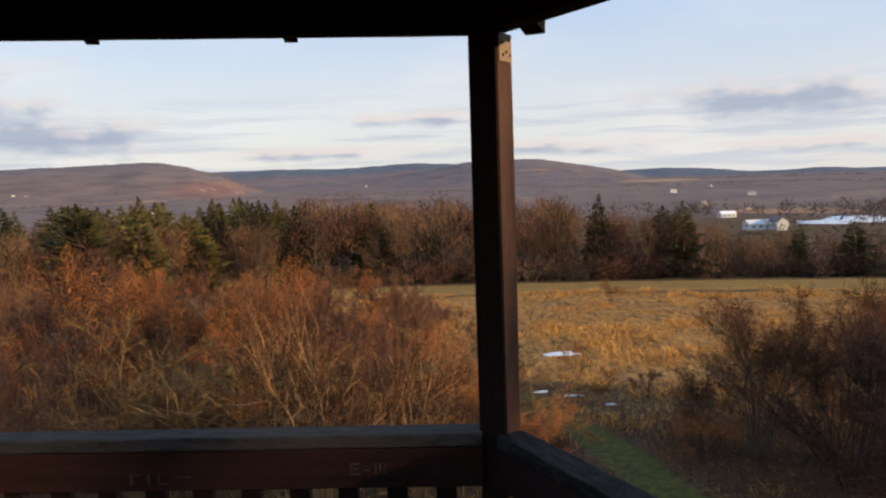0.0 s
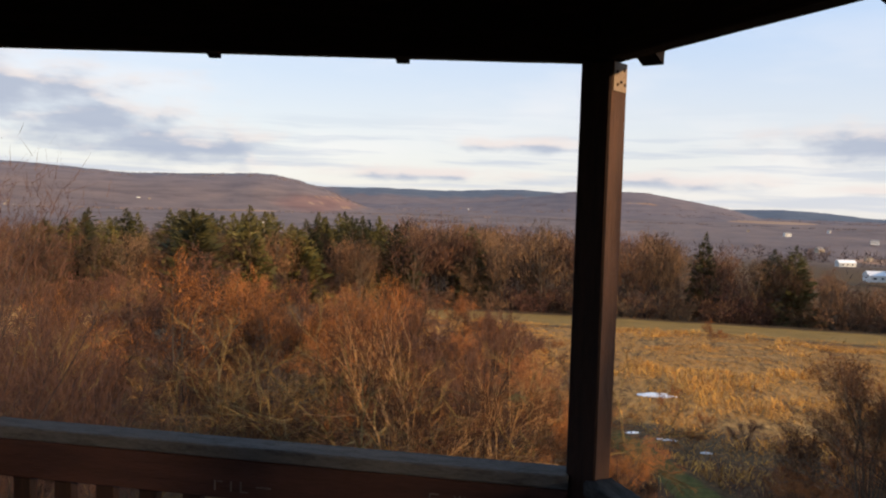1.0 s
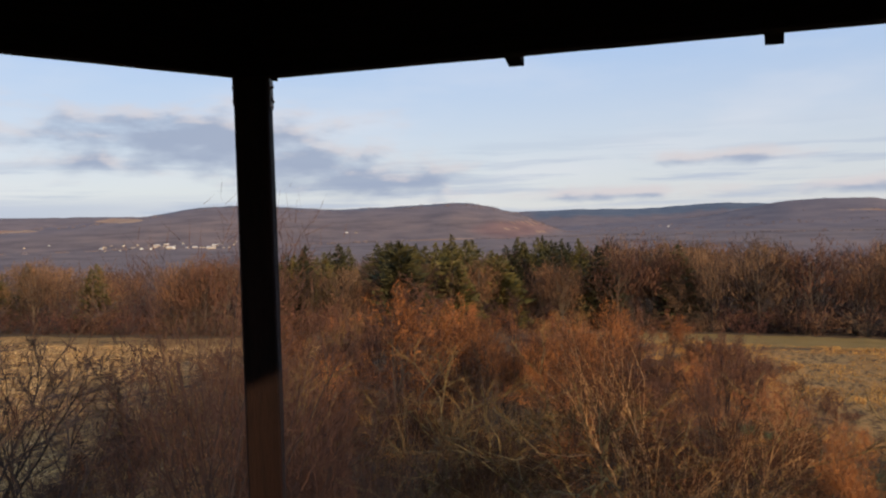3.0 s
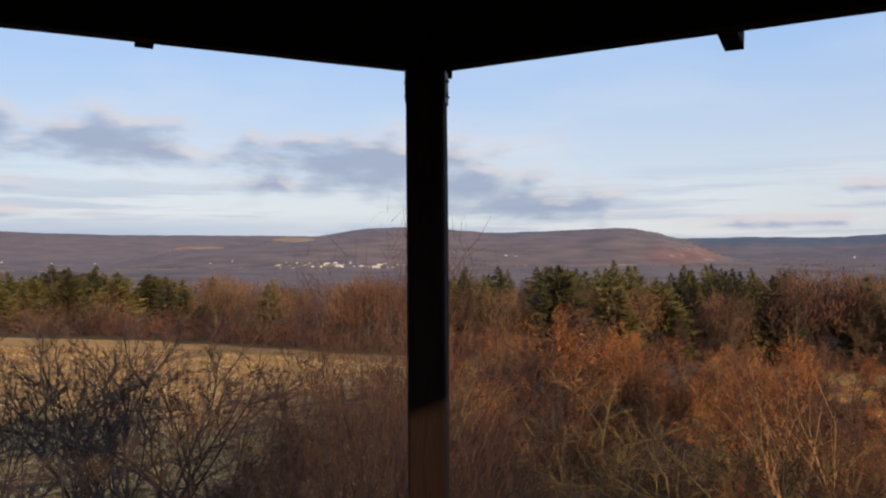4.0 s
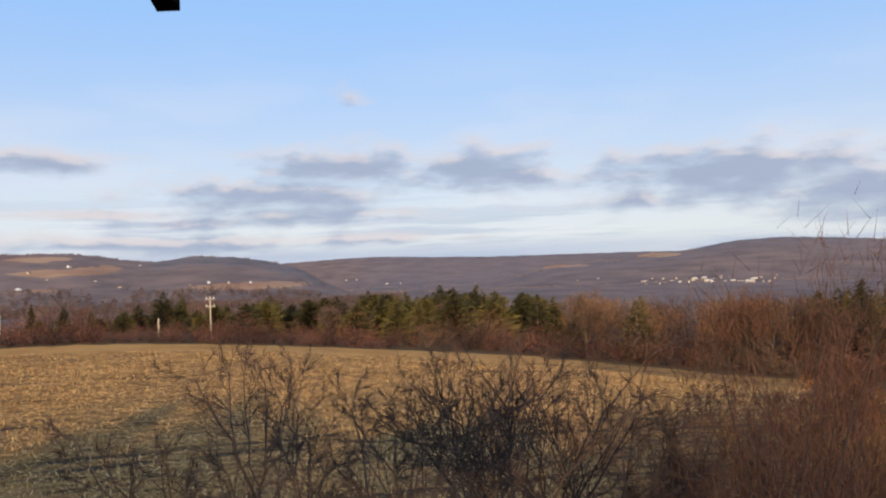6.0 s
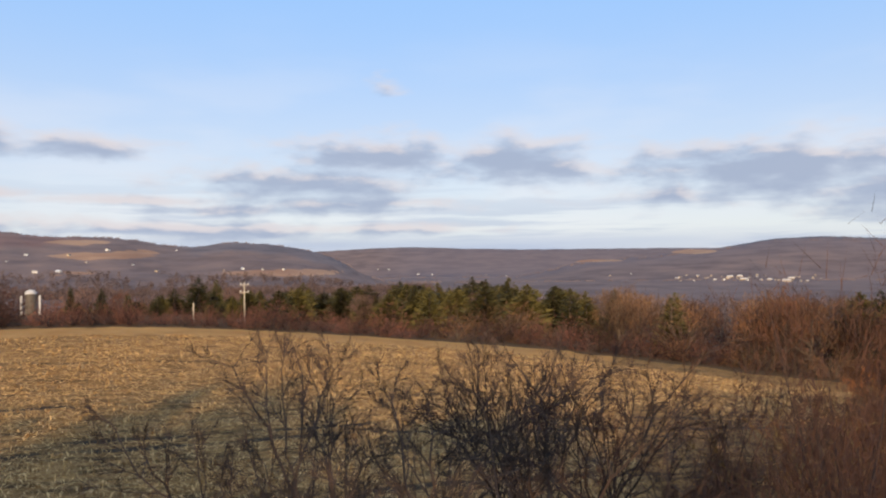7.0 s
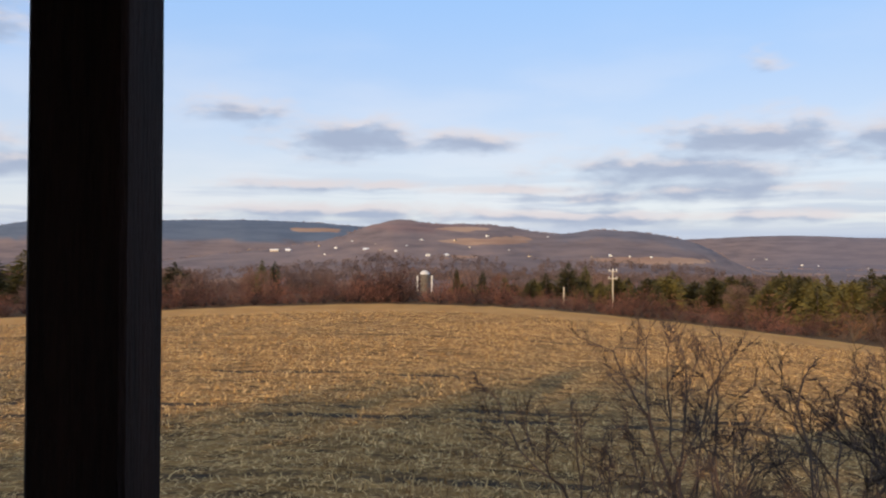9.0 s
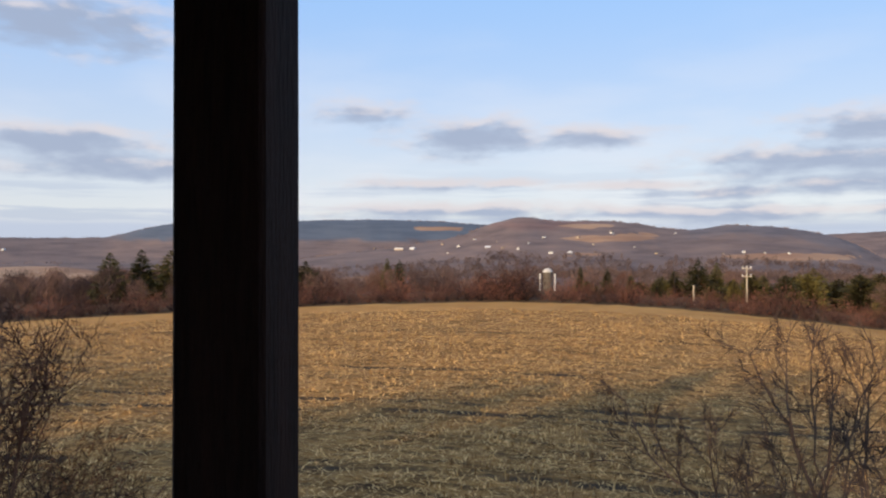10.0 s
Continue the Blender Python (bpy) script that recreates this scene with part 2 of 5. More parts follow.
def terrain_material():
    m = bpy.data.materials.new("land")
    m.use_nodes = True
    t = m.node_tree
    bsdf = t.nodes["Principled BSDF"]
    co = node(t, "ShaderNodeTexCoord").outputs["Object"]
    steep = node(t, "ShaderNodeVectorMath", {0: co, 1: (1, 1, 9)}, operation="MULTIPLY").outputs[0]
    big = node(t, "ShaderNodeTexNoise", {"Vector": steep, "Scale": 0.005, "Detail": 6.0, "Roughness": 0.6}).outputs["Fac"]
    mid = node(t, "ShaderNodeTexNoise", {"Vector": co, "Scale": 0.35, "Detail": 5.0, "Roughness": 0.65}).outputs["Fac"]
    fine = node(t, "ShaderNodeTexNoise", {"Vector": co, "Scale": 5.0, "Detail": 5.0, "Roughness": 0.75}).outputs["Fac"]
    rows = node(t, "ShaderNodeVectorMath", {0: co, 1: (3.0, 0.7, 1)}, operation="MULTIPLY").outputs[0]
    furrow = node(t, "ShaderNodeTexNoise", {"Vector": rows, "Scale": 1.0, "Detail": 4.0, "Roughness": 0.7}).outputs["Fac"]
    cov = node(t, "ShaderNodeVertexColor", layer_name="cover")
    sep = node(t, "ShaderNodeSeparateColor", {0: cov.outputs["Color"]})
    straw, green, farm = sep.outputs
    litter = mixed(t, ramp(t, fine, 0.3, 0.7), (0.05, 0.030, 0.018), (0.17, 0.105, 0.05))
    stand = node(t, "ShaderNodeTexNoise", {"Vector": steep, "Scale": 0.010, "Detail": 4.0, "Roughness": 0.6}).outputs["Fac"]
    # wooded slopes: tones lifted, airlight being part of the colour
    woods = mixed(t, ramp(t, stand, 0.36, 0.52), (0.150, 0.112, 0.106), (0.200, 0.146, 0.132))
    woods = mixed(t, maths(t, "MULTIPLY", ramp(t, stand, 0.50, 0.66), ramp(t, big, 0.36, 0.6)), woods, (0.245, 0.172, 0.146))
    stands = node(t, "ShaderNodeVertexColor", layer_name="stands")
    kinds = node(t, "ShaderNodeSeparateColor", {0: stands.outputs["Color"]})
    # haze put into the colour: paler woods, then bluer conifers on far ridges
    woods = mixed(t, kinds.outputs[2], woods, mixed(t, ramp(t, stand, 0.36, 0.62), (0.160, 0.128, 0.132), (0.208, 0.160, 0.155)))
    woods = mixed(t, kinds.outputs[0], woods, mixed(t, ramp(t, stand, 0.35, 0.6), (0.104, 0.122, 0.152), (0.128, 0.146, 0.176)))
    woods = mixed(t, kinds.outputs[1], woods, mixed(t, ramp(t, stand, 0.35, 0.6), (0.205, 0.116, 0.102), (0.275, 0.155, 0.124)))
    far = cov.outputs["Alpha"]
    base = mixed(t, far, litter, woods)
    soil = mixed(t, ramp(t, furrow, 0.34, 0.62), (0.080, 0.044, 0.020), (0.39, 0.207, 0.069))
    soil = mixed(t, ramp(t, fine, 0.50, 0.72), soil, (0.60, 0.345, 0.118))
    soil = mixed(t, maths(t, "MULTIPLY", ramp(t, mid, 0.60, 0.72), 0.35), soil, (0.20, 0.155, 0.055))
    # bare wheel ruts along the rows
    x, y, _ = node(t, "ShaderNodeSeparateXYZ", {0: co}).outputs
    for line in WHEEL_LINES:
        bow = maths(t, "MULTIPLY_ADD", maths(t, "SINE", maths(t, "MULTIPLY_ADD", y, 0.13, line)), 0.4, -line)
        off = maths(t, "ABSOLUTE", maths(t, "ADD", maths(t, "ADD", x, bow), maths(t, "MULTIPLY_ADD", fine, 0.5, -0.25)))
        soil = mixed(t, maths(t, "MULTIPLY", ramp(t, off, 0.34, 0.16), ramp(t, mid, 0.42, 0.56)), soil, (0.066, 0.043, 0.026))
    turf = mixed(t, ramp(t, fine, 0.3, 0.75), (0.052, 0.060, 0.016), (0.145, 0.132, 0.040))
    field = mixed(t, ramp(t, big, 0.35, 0.65), (0.30, 0.172, 0.112), (0.45, 0.285, 0.180))
    turf = mixed(t, stands.outputs["Alpha"], turf, mixed(t, ramp(t, mid, 0.3, 0.7), (0.41, 0.205, 0.064), (0.53, 0.290, 0.096)))
    edge = maths(t, "MULTIPLY_ADD", mid, 0.7, -0.35)
    col = mixed(t, ramp(t, maths(t, "ADD", straw, edge), 0.35, 0.65), base, soil)
    col = mixed(t, ramp(t, maths(t, "ADD", green, edge), 0.35, 0.65), col, turf)
    col = mixed(t, ramp(t, maths(t, "ADD", farm, maths(t, "MULTIPLY_ADD", big, 0.8, -0.4)), 0.35, 0.6), col, field)
    t.links.new(col, bsdf.inputs["Base Color"])
    bsdf.inputs["Roughness"].default_value = 0.95
    bsdf.inputs["Specular IOR Level"].default_value = 0.1
    bn = node(t, "ShaderNodeBump", {"Strength": maths(t, "MULTIPLY_ADD", far, -0.8, 0.8), "Distance": 0.12, "Height": fine})
    crowns = node(t, "ShaderNodeTexNoise", {"Vector": steep, "Scale": 0.035, "Detail": 4.0, "Roughness": 0.65}).outputs["Fac"]
    bn = node(t, "ShaderNodeBump", {"Strength": maths(t, "MULTIPLY", far, 0.5), "Distance": 6.0, "Height": crowns, "Normal": bn.outputs[0]})
    t.links.new(bn.outputs[0], bsdf.inputs["Normal"])
    return m


WHEEL_LINES = (-18.2, -24.5, -26.4, -33.0, -47.0)        # where the tractor's wheels ran, metres east

LAND = terrain_material()

# ---------------------------------------------------------------- mesh helpers


def solid(name, verts, faces, material):
    me = bpy.data.meshes.new(name)
    me.from_pydata([tuple(v) for v in verts], [], faces)
    me.materials.append(material)
    me.update()
    return me


def part(name, data, material, parent, label=""):
    """Links a bmesh or a mesh as one object under a thing or a part."""
    if isinstance(data, bmesh.types.BMesh):
        me = bpy.data.meshes.new(name)
        data.to_mesh(me)
        data.free()
        me.materials.append(material)
        data = me
    ob = new(name, data)
    ob.parent = parent
    return tagged(ob, label)


def thing(name, m, label, category, group="", kind=""):
    ob = new(name)
    ob.empty_display_size = 0.2
    ob.matrix_world = m
    return tagged(ob, label, category, group, kind)


def box(sx, sy, sz, bevel=0.004, at=(0, 0, 0), wear=0.0):
    """A bevelled bar; wear waves its long faces a little."""
    bm = bmesh.new()
    bmesh.ops.create_cube(bm, size=1)
    bmesh.ops.scale(bm, vec=(sx, sy, sz), verts=bm.verts)
    if wear:
        axis = (sx, sy, sz).index(max(sx, sy, sz))
        edges = [e for e in bm.edges if abs((e.verts[0].co - e.verts[1].co)[axis]) > 1e-6]
        bmesh.ops.subdivide_edges(bm, edges=edges, cuts=14)
    if bevel:
        sharp = [e for e in bm.edges if len(e.link_faces) == 2 and e.calc_face_angle(0) > 1]
        bmesh.ops.bevel(bm, geom=sharp, offset=bevel, segments=1, affect="EDGES")
    if wear:
        for v in bm.verts:
            n = noise.noise_vector(v.co * 7 + Vector((sx * 91, sy * 57, at[0] * 13)))
            n[axis] = 0
            v.co += n * wear
    bmesh.ops.translate(bm, vec=at, verts=bm.verts)
    return bm


class Twigs:
    """Collects three-sided tapered tubes into one mesh."""

    def __init__(self):
        self.v, self.f = [], []

    def tube(self, pts, r0, r1):
        n = len(pts)
        base = len(self.v)
        for i, p in enumerate(pts):
            d = (pts[min(i + 1, n - 1)] - pts[max(i - 1, 0)])
            d = d / (np.linalg.norm(d) + 1e-9)
            a = np.cross(d, (0.31, 0.82, 0.47))
            a /= np.linalg.norm(a) + 1e-9
            b = np.cross(d, a)
            r = r0 + (r1 - r0) * i / (n - 1)
            for k in range(3):
                c, s = math.cos(k * 2.0944), math.sin(k * 2.0944)
                self.v.append(p + r * (c * a + s * b))
        for i in range(n - 1):
            for k in range(3):
                a0, a1 = base + 3 * i + k, base + 3 * i + (k + 1) % 3
                self.f.append((a0, a1, a1 + 3, a0 + 3))

    def mesh(self, name, material):
        return solid(name, self.v, self.f, material)


def wander(rng, p, d, length, n, bend, lift):
    pts = [p]
    step = length / n
    for _ in range(n):
        d = d + rng.normal(0, bend, 3) + np.array((0, 0, lift))
        d /= np.linalg.norm(d)
        p = p + d * step
        pts.append(p)
    return pts, d


def unit(v):
    return v / (np.linalg.norm(v, axis=1)[:, None] + 1e-9)


def shrub_meshes(seed, height, stems, levels, spread, angle, twigs, thick, lift, bend, stem_mat, twig_mat, thin=0.0036, twig_len=0.13, kids=2.2, fit=99.7):
    """A bare shrub: stems that fork again and again, the last forks set with fine twigs."""
    rng = np.random.default_rng(seed)
    wood = Twigs()
    P, D, LN = [], [], []
    jobs = []
    for s in range(stems):
        a = s * 2.4 + rng.uniform(-0.4, 0.4)
        lean = spread * rng.uniform(0.15, 1.0)
        p = np.array((math.cos(a) * 0.25 * spread, math.sin(a) * 0.25 * spread, -0.15))
        d = np.array((math.cos(a) * lean, math.sin(a) * lean, 1.0))
        jobs.append((p, d / np.linalg.norm(d), height * 0.34 * rng.uniform(0.7, 1.0), thick * rng.uniform(0.7, 1.1), 0))
    while jobs:
        p, d, ln, r, lev = jobs.pop()
        pts, d1 = wander(rng, p, d, ln, 3, bend, lift * 0.5)
        wood.tube(pts if lev < 3 else [pts[0], pts[1] * 0.5 + pts[2] * 0.5, pts[3]], r, r * 0.68)
        if lev >= levels - 2:
            m = twigs if lev == levels else twigs // 2
            for _ in range(m):
                k = int(rng.integers(0, 3))
                q = pts[k] + (pts[k + 1] - pts[k]) * rng.random()
                e = d1 * 0.7 + rng.normal(0, 0.55, 3) + np.array((0, 0, lift * 3))
                P.append(q)
                D.append(e)
                LN.append(height * twig_len * rng.uniform(0.4, 1.2))
        if lev < levels:
            n = int(kids) + (rng.random() < kids - int(kids))
            base = rng.uniform(0, 6.283)
            u = np.cross(d1, (0.3, 0.5, 0.8))
            u /= np.linalg.norm(u)
            w = np.cross(d1, u)
            for i in range(n):
                t = math.tan(radians(angle * rng.uniform(0.5, 1.4)))
                b = base + i * 6.283 / n + rng.uniform(-0.5, 0.5)
                e = d1 + t * (math.cos(b) * u + math.sin(b) * w) + np.array((0, 0, lift))
                at = pts[3] if i == 0 else pts[2] + (pts[3] - pts[2]) * rng.random()
                jobs.append((at, e / np.linalg.norm(e), ln * rng.uniform(0.62, 0.92), r * 0.66, lev + 1))
    P, D, LN = np.array(P), unit(np.array(D)), np.array(LN)
    v, f = fans(rng, P, D, LN, thin * 2.6 * rng.uniform(0.7, 1.3, len(P)))
    f = f.tolist()
    k = height / np.percentile(v[:, 2], fit)          # to the height asked for
    wood.v = [q * k for q in wood.v]
    return wood.mesh("framework", stem_mat), solid("crown", v * k, f, twig_mat)


def mound_meshes(seed, height, radius, lobes, count, stem_mat, twig_mat, width=0.008, twig=0.36, upright=0.5, canes=0, thick=0.022, subs=11):
    """A dense leafless shrub of rounded lobes: a limb to each lobe, branches that fan out in it, a haze of twigs, and arching canes."""
    rng = np.random.default_rng(seed)
    wood = Twigs()
    P, D = [], []
    up = np.array((0, 0, 1.0))
    each = max(1, count // (lobes * subs))
    for i in range(lobes):
        a, c = i * 2.4 + rng.uniform(-0.3, 0.3), ((i * 0.618) % 1.0) ** 0.8
        out = math.sqrt(1 - c * c) * rng.uniform(0.5, 0.78) * radius
        mid_z = height * (0.24 + 0.50 * c * rng.uniform(0.8, 1.05))
        heart = np.array((math.cos(a) * out, math.sin(a) * out, mid_z))
        size = radius * rng.uniform(0.22, 0.36)
        foot = np.array((heart[0] * 0.15, heart[1] * 0.15, -0.15)) + rng.normal(0, 0.08, 3) * (1, 1, 0)
        knee = np.array((heart[0] * 0.42, heart[1] * 0.42, heart[2] * 0.62)) + rng.normal(0, 0.10, 3)
        wood.tube([foot, knee, heart], thick * rng.uniform(0.7, 1.2), thick * 0.4)
        for _ in range(subs):
            e = unit((rng.normal(0, 0.8, 3) + heart / (np.linalg.norm(heart) + 0.1) * 0.5 + up * upright)[None])[0]
            q = knee + (heart - knee) * rng.uniform(0.1, 1.0)
            end = heart + e * size * rng.uniform(0.55, 1.2)
            bow = (q + end) / 2 + rng.normal(0, 0.09, 3)
            wood.tube([q, bow, end], thick * 0.32, thick * 0.12)
            for _ in range(each):
                u = rng.random() ** 0.45
                P.append((q + (bow - q) * u * 2 if u < 0.5 else bow + (end - bow) * (u * 2 - 1)) + rng.normal(0, 0.07, 3))
                D.append(e * 0.45 + rng.normal(0, 0.6, 3) + up * 0.25 * upright)
    for _ in range(canes):
        a, reach = rng.uniform(0, 6.283), radius * rng.uniform(0.7, 1.25)
        top = height * rng.uniform(0.22, 0.5)
        side = rng.normal(0, 0.25, 2)
        pts = [np.array((math.cos(a) * reach * u + side[0] * u * u, math.sin(a) * reach * u + side[1] * u * u, top * (1 - (1 - u * 1.55) ** 2) - 0.1)) for u in (0, 0.2, 0.4, 0.6, 0.8, 1.0)]
        wood.tube(pts, 0.009, 0.004)
    P, D = np.array(P), unit(np.array(D))
    n = len(P)
    v, f = fans(rng, P, D, twig * rng.uniform(0.4, 1.25, n), width * rng.uniform(0.6, 1.4, n))
    k = height / np.percentile(v[:, 2], 99.5)
    wood.v = [q * (1, 1, k) for q in wood.v]
    return wood.mesh("framework", stem_mat), solid("crown", v * (1, 1, k), f.tolist(), twig_mat)


def thorn_meshes(seed, height, stems, stem_mat, twig_mat, lean=1.0, thick=0.056):
    """A crooked thorn shrub: a few spreading stems that zigzag, side branches at wide angles, short spurs at the ends."""
    rng = np.random.default_rng(seed)
    wood = Twigs()
    P, D, LN = [], [], []
    jobs = []
    for i in range(stems):
        a = i * 6.283 / stems + rng.uniform(-0.4, 0.4)
        tilt = lean * rng.uniform(0.25, 1.0)
        d = np.array((math.cos(a) * tilt, math.sin(a) * tilt, 1.0))
        jobs.append((np.array((math.cos(a) * 0.1, math.sin(a) * 0.1, -0.15)), d / np.linalg.norm(d), height * rng.uniform(0.80, 1.0) * math.sqrt(1 + 0.25 * tilt * tilt), thick * rng.uniform(0.75, 1.1), 0))
    while jobs:
        p, d, ln, r, lev = jobs.pop()
        n = (6, 4, 3, 2)[lev]
        pts, dirs = [p], []
        kink = unit(rng.normal(0, 1, (1, 3)))[0]
        for i in range(n):
            d = d + kink * (0.30 if i % 2 else -0.30) * rng.uniform(0.4, 1.0) + rng.normal(0, 0.10, 3) + np.array((0, 0, 0.10 if lev < 2 else 0.02))
            d = d / np.linalg.norm(d)
            p = p + d * ln / n
            pts.append(p)
            dirs.append(d)
        wood.tube(pts, r, max(r * 0.45, 0.0048))
        if lev >= 2:
            for _ in range(13 if lev == 3 else 6):
                i = int(rng.integers(0, n))
                P.append(pts[i] + (pts[i + 1] - pts[i]) * rng.random())
                D.append(dirs[i] * 1.0 + rng.normal(0, 0.45, 3))
                LN.append(rng.uniform(0.10, 0.36))
        if lev < 3:
            for i in range(2 if lev == 0 else 1, n + 1):
                if lev == 2 and rng.random() < 0.12:
                    continue
                for _ in range(2 if i == n and lev < 2 else 1):
                    side = unit(np.cross(dirs[i - 1], rng.normal(0, 1, 3))[None])[0]
                    e = dirs[i - 1] + side * rng.uniform(0.45, 0.95)
                    jobs.append((pts[i], e / np.linalg.norm(e), ln * rng.uniform(0.36, 0.62) * (1.15 - 0.5 * i / n), max(r * (0.60 - 0.2 * i / n), 0.0045), lev + 1))
    P, D, LN = np.array(P), unit(np.array(D)), np.array(LN)
    v, f = fans(rng, P, D, LN, np.full(len(P), 0.0090))
    k = height / np.percentile(v[:, 2], 99.0)
    wood.v = [q * k for q in wood.v]
    return wood.mesh("framework", stem_mat), solid("crown", v * k, f.tolist(), twig_mat)


def fans(rng, p, d, length, width):
    """Slender triangles: one from each row of p along d."""
    side = np.cross(d, rng.normal(0, 1, d.shape))
    side /= np.linalg.norm(side, axis=1)[:, None] + 1e-9
    v = np.stack((p - side * width[:, None] / 2, p + side * width[:, None] / 2, p + d * length[:, None]), 1).reshape(-1, 3)
    f = np.arange(len(v)).reshape(-1, 3)
    return v, f


def bare_tree_meshes(seed, height, crown_r, count, bark, twig, low=0.22, width=0.055, fine=1.0):
    """A far leafless tree: trunk, limbs that reach to points of a rounded crown, and a haze of twigs about them."""
    rng = np.random.default_rng(seed)
    wood = Twigs()
    pts, _ = wander(rng, np.array((0, 0, -0.3)), np.array((0, 0, 1.0)), height * 0.8, 7, 0.05, 0.05)
    wood.tube(pts, height * 0.013, height * 0.003)
    heads, dirs = [], []
    for i in range(27):
        a, c = i * 2.4, rng.uniform(-0.75, 1.0)
        rho = rng.uniform(0.5, 1.0)
        s = math.sqrt(1 - c * c)
        mid = height * (low + (1 - low) * 0.52)
        q = np.array((crown_r * s * rho * math.cos(a), crown_r * s * rho * math.sin(a), mid + c * rho * (height - mid) * 0.96))
        k = int(np.clip((q[2] / height - 0.15) * 7, 1, 6))
        m = (pts[k] + q) / 2 + np.array((0, 0, -0.03 * height))
        wood.tube([pts[k], m, q], height * 0.005 * fine, height * 0.0016 * fine)
        for w in (0.45, 0.75, 1.0):
            heads.append(m + (q - m) * w)
            dirs.append(q - m)
    heads, dirs = np.array(heads), unit(np.array(dirs))
    pick = rng.integers(0, len(heads), count)
    p = heads[pick] + rng.normal(0, 0.15 * crown_r, (count, 3))
    d = unit(dirs[pick] * 0.6 + rng.normal(0, 0.5, (count, 3)) + np.array((0, 0, 0.45)))
    v, f = fans(rng, p, d, rng.uniform(0.06, 0.14, count) * height * fine, np.full(count, width))
    return wood.mesh("trunk", bark), solid("crown", v, f.tolist(), twig)


def brush_meshes(seed, height, radius, count, bark, twig, width=0.045, fine=1.0):
    """A far rounded shrub of fine twigs."""
    rng = np.random.default_rng(seed)
    wood = Twigs()
    heads = []
    for i in range(22):
        a, c = i * 2.4, rng.uniform(0.05, 1.0)
        s, rho = math.sqrt(1 - c * c), rng.uniform(0.6, 1.0)
        q = np.array((radius * s * rho * math.cos(a), radius * s * rho * math.sin(a), height * (0.15 + 0.8 * c * rho)))
        wood.tube([np.array((0, 0, -0.2)), q * (0.35, 0.35, 0.55), q], 0.028, 0.010)
        heads += [q, q * (0.8, 0.8, 0.75), q * (0.6, 0.6, 0.5)]
    heads = np.array(heads)
    pick = rng.integers(0, len(heads), count)
    p = heads[pick] + rng.normal(0, 0.16 * radius, (count, 3))
    p[:, 2] = np.maximum(p[:, 2], 0.0)
    d = unit(heads[pick] * (0.5, 0.5, 0.3) + rng.normal(0, 0.5, (count, 3)) + np.array((0, 0, 0.4)))
    v, f = fans(rng, p, d, height * fine * rng.uniform(0.08, 0.22, count), np.full(count, width))
    return wood.mesh("framework", bark), solid("crown", v, f.tolist(), twig)


def conifer_meshes(seed, height, radius, needles, tiers=30, low=0.06, ragged=0.25, round_off=0.6, sprays=4):
    rng = np.random.default_rng(seed)
    wood = Twigs()
    wood.tube([np.array((0, 0, -0.3)), np.array((0, 0, height * 0.5)), np.array((0, 0, height * 0.97))], height * 0.018, 0.01)
    vs, fs, n = [], [], 0
    for k in range(tiers):
        u = k / (tiers - 1)
        z = height * (low + (0.98 - low) * u)
        reach = radius * (1 - u) ** round_off * rng.uniform(0.75, 1.1) + 0.12
        m = max(8, int(16 * (1 - u) + 7))
        a = rng.uniform(0, 6.283, m)
        ln = reach * rng.uniform(1 - ragged * 1.6, 1.1, m)
        for rep in range(sprays):
            aa = a + rng.normal(0, 0.30, m)
            start = ln * rng.uniform(0.05, 0.85, m)
            p = np.stack((np.cos(aa) * start, np.sin(aa) * start, z + rng.normal(0, height * 0.012, m) - start * 0.12), 1)
            d = unit(np.stack((np.cos(aa), np.sin(aa), rng.normal(-0.05 + 0.6 * u, 0.30, m)), 1))
            v, f = fans(rng, p, d, np.clip(ln - start, 0.25, 0.42 * radius) * rng.uniform(0.6, 1.05, m), np.maximum(0.15 * ln, 0.16) * rng.uniform(0.6, 1.3, m))
            vs.append(v)
            fs.append(f + n)
            n += len(v)
    return wood.mesh("trunk", BARK), solid("crown", np.concatenate(vs), np.concatenate(fs).tolist(), needles)


# ---------------------------------------------------------------- ground
HX, HY, SIDE = -0.895, 0.512, 1.88          # the tower's middle, and its side = its circle's radius
APO = SIDE * math.sqrt(3) / 2
DECK_Z, RAIL_Z, BEAM_Z = EYE_Z - 1.72, EYE_Z - 0.72, EYE_Z + 0.372


def value_noise(x, y, seed=0):
    xi, yi = np.floor(x).astype(np.int64), np.floor(y).astype(np.int64)
    u, v = x - xi, y - yi
    u, v = u * u * (3 - 2 * u), v * v * (3 - 2 * v)

    def lattice(i, j):
        h = (i * 374761393 + j * 668265263 + seed * 974634777) & 0x7FFFFFFF
        h = ((h ^ (h >> 13)) * 1274126177) & 0x7FFFFFFF
        return ((h ^ (h >> 16)) & 0xFFFF) / 65535.0
    a, b = lattice(xi, yi), lattice(xi + 1, yi)
    c, d = lattice(xi, yi + 1), lattice(xi + 1, yi + 1)
    return (a * (1 - u) + b * u) * (1 - v) + (c * (1 - u) + d * u) * v - 0.5


def soft(v, k):
    return k * np.logaddexp(0, v / k)


def step(v, lo, hi):
    u = np.clip((v - lo) / (hi - lo), 0, 1)
    return u * u * (3 - 2 * u)


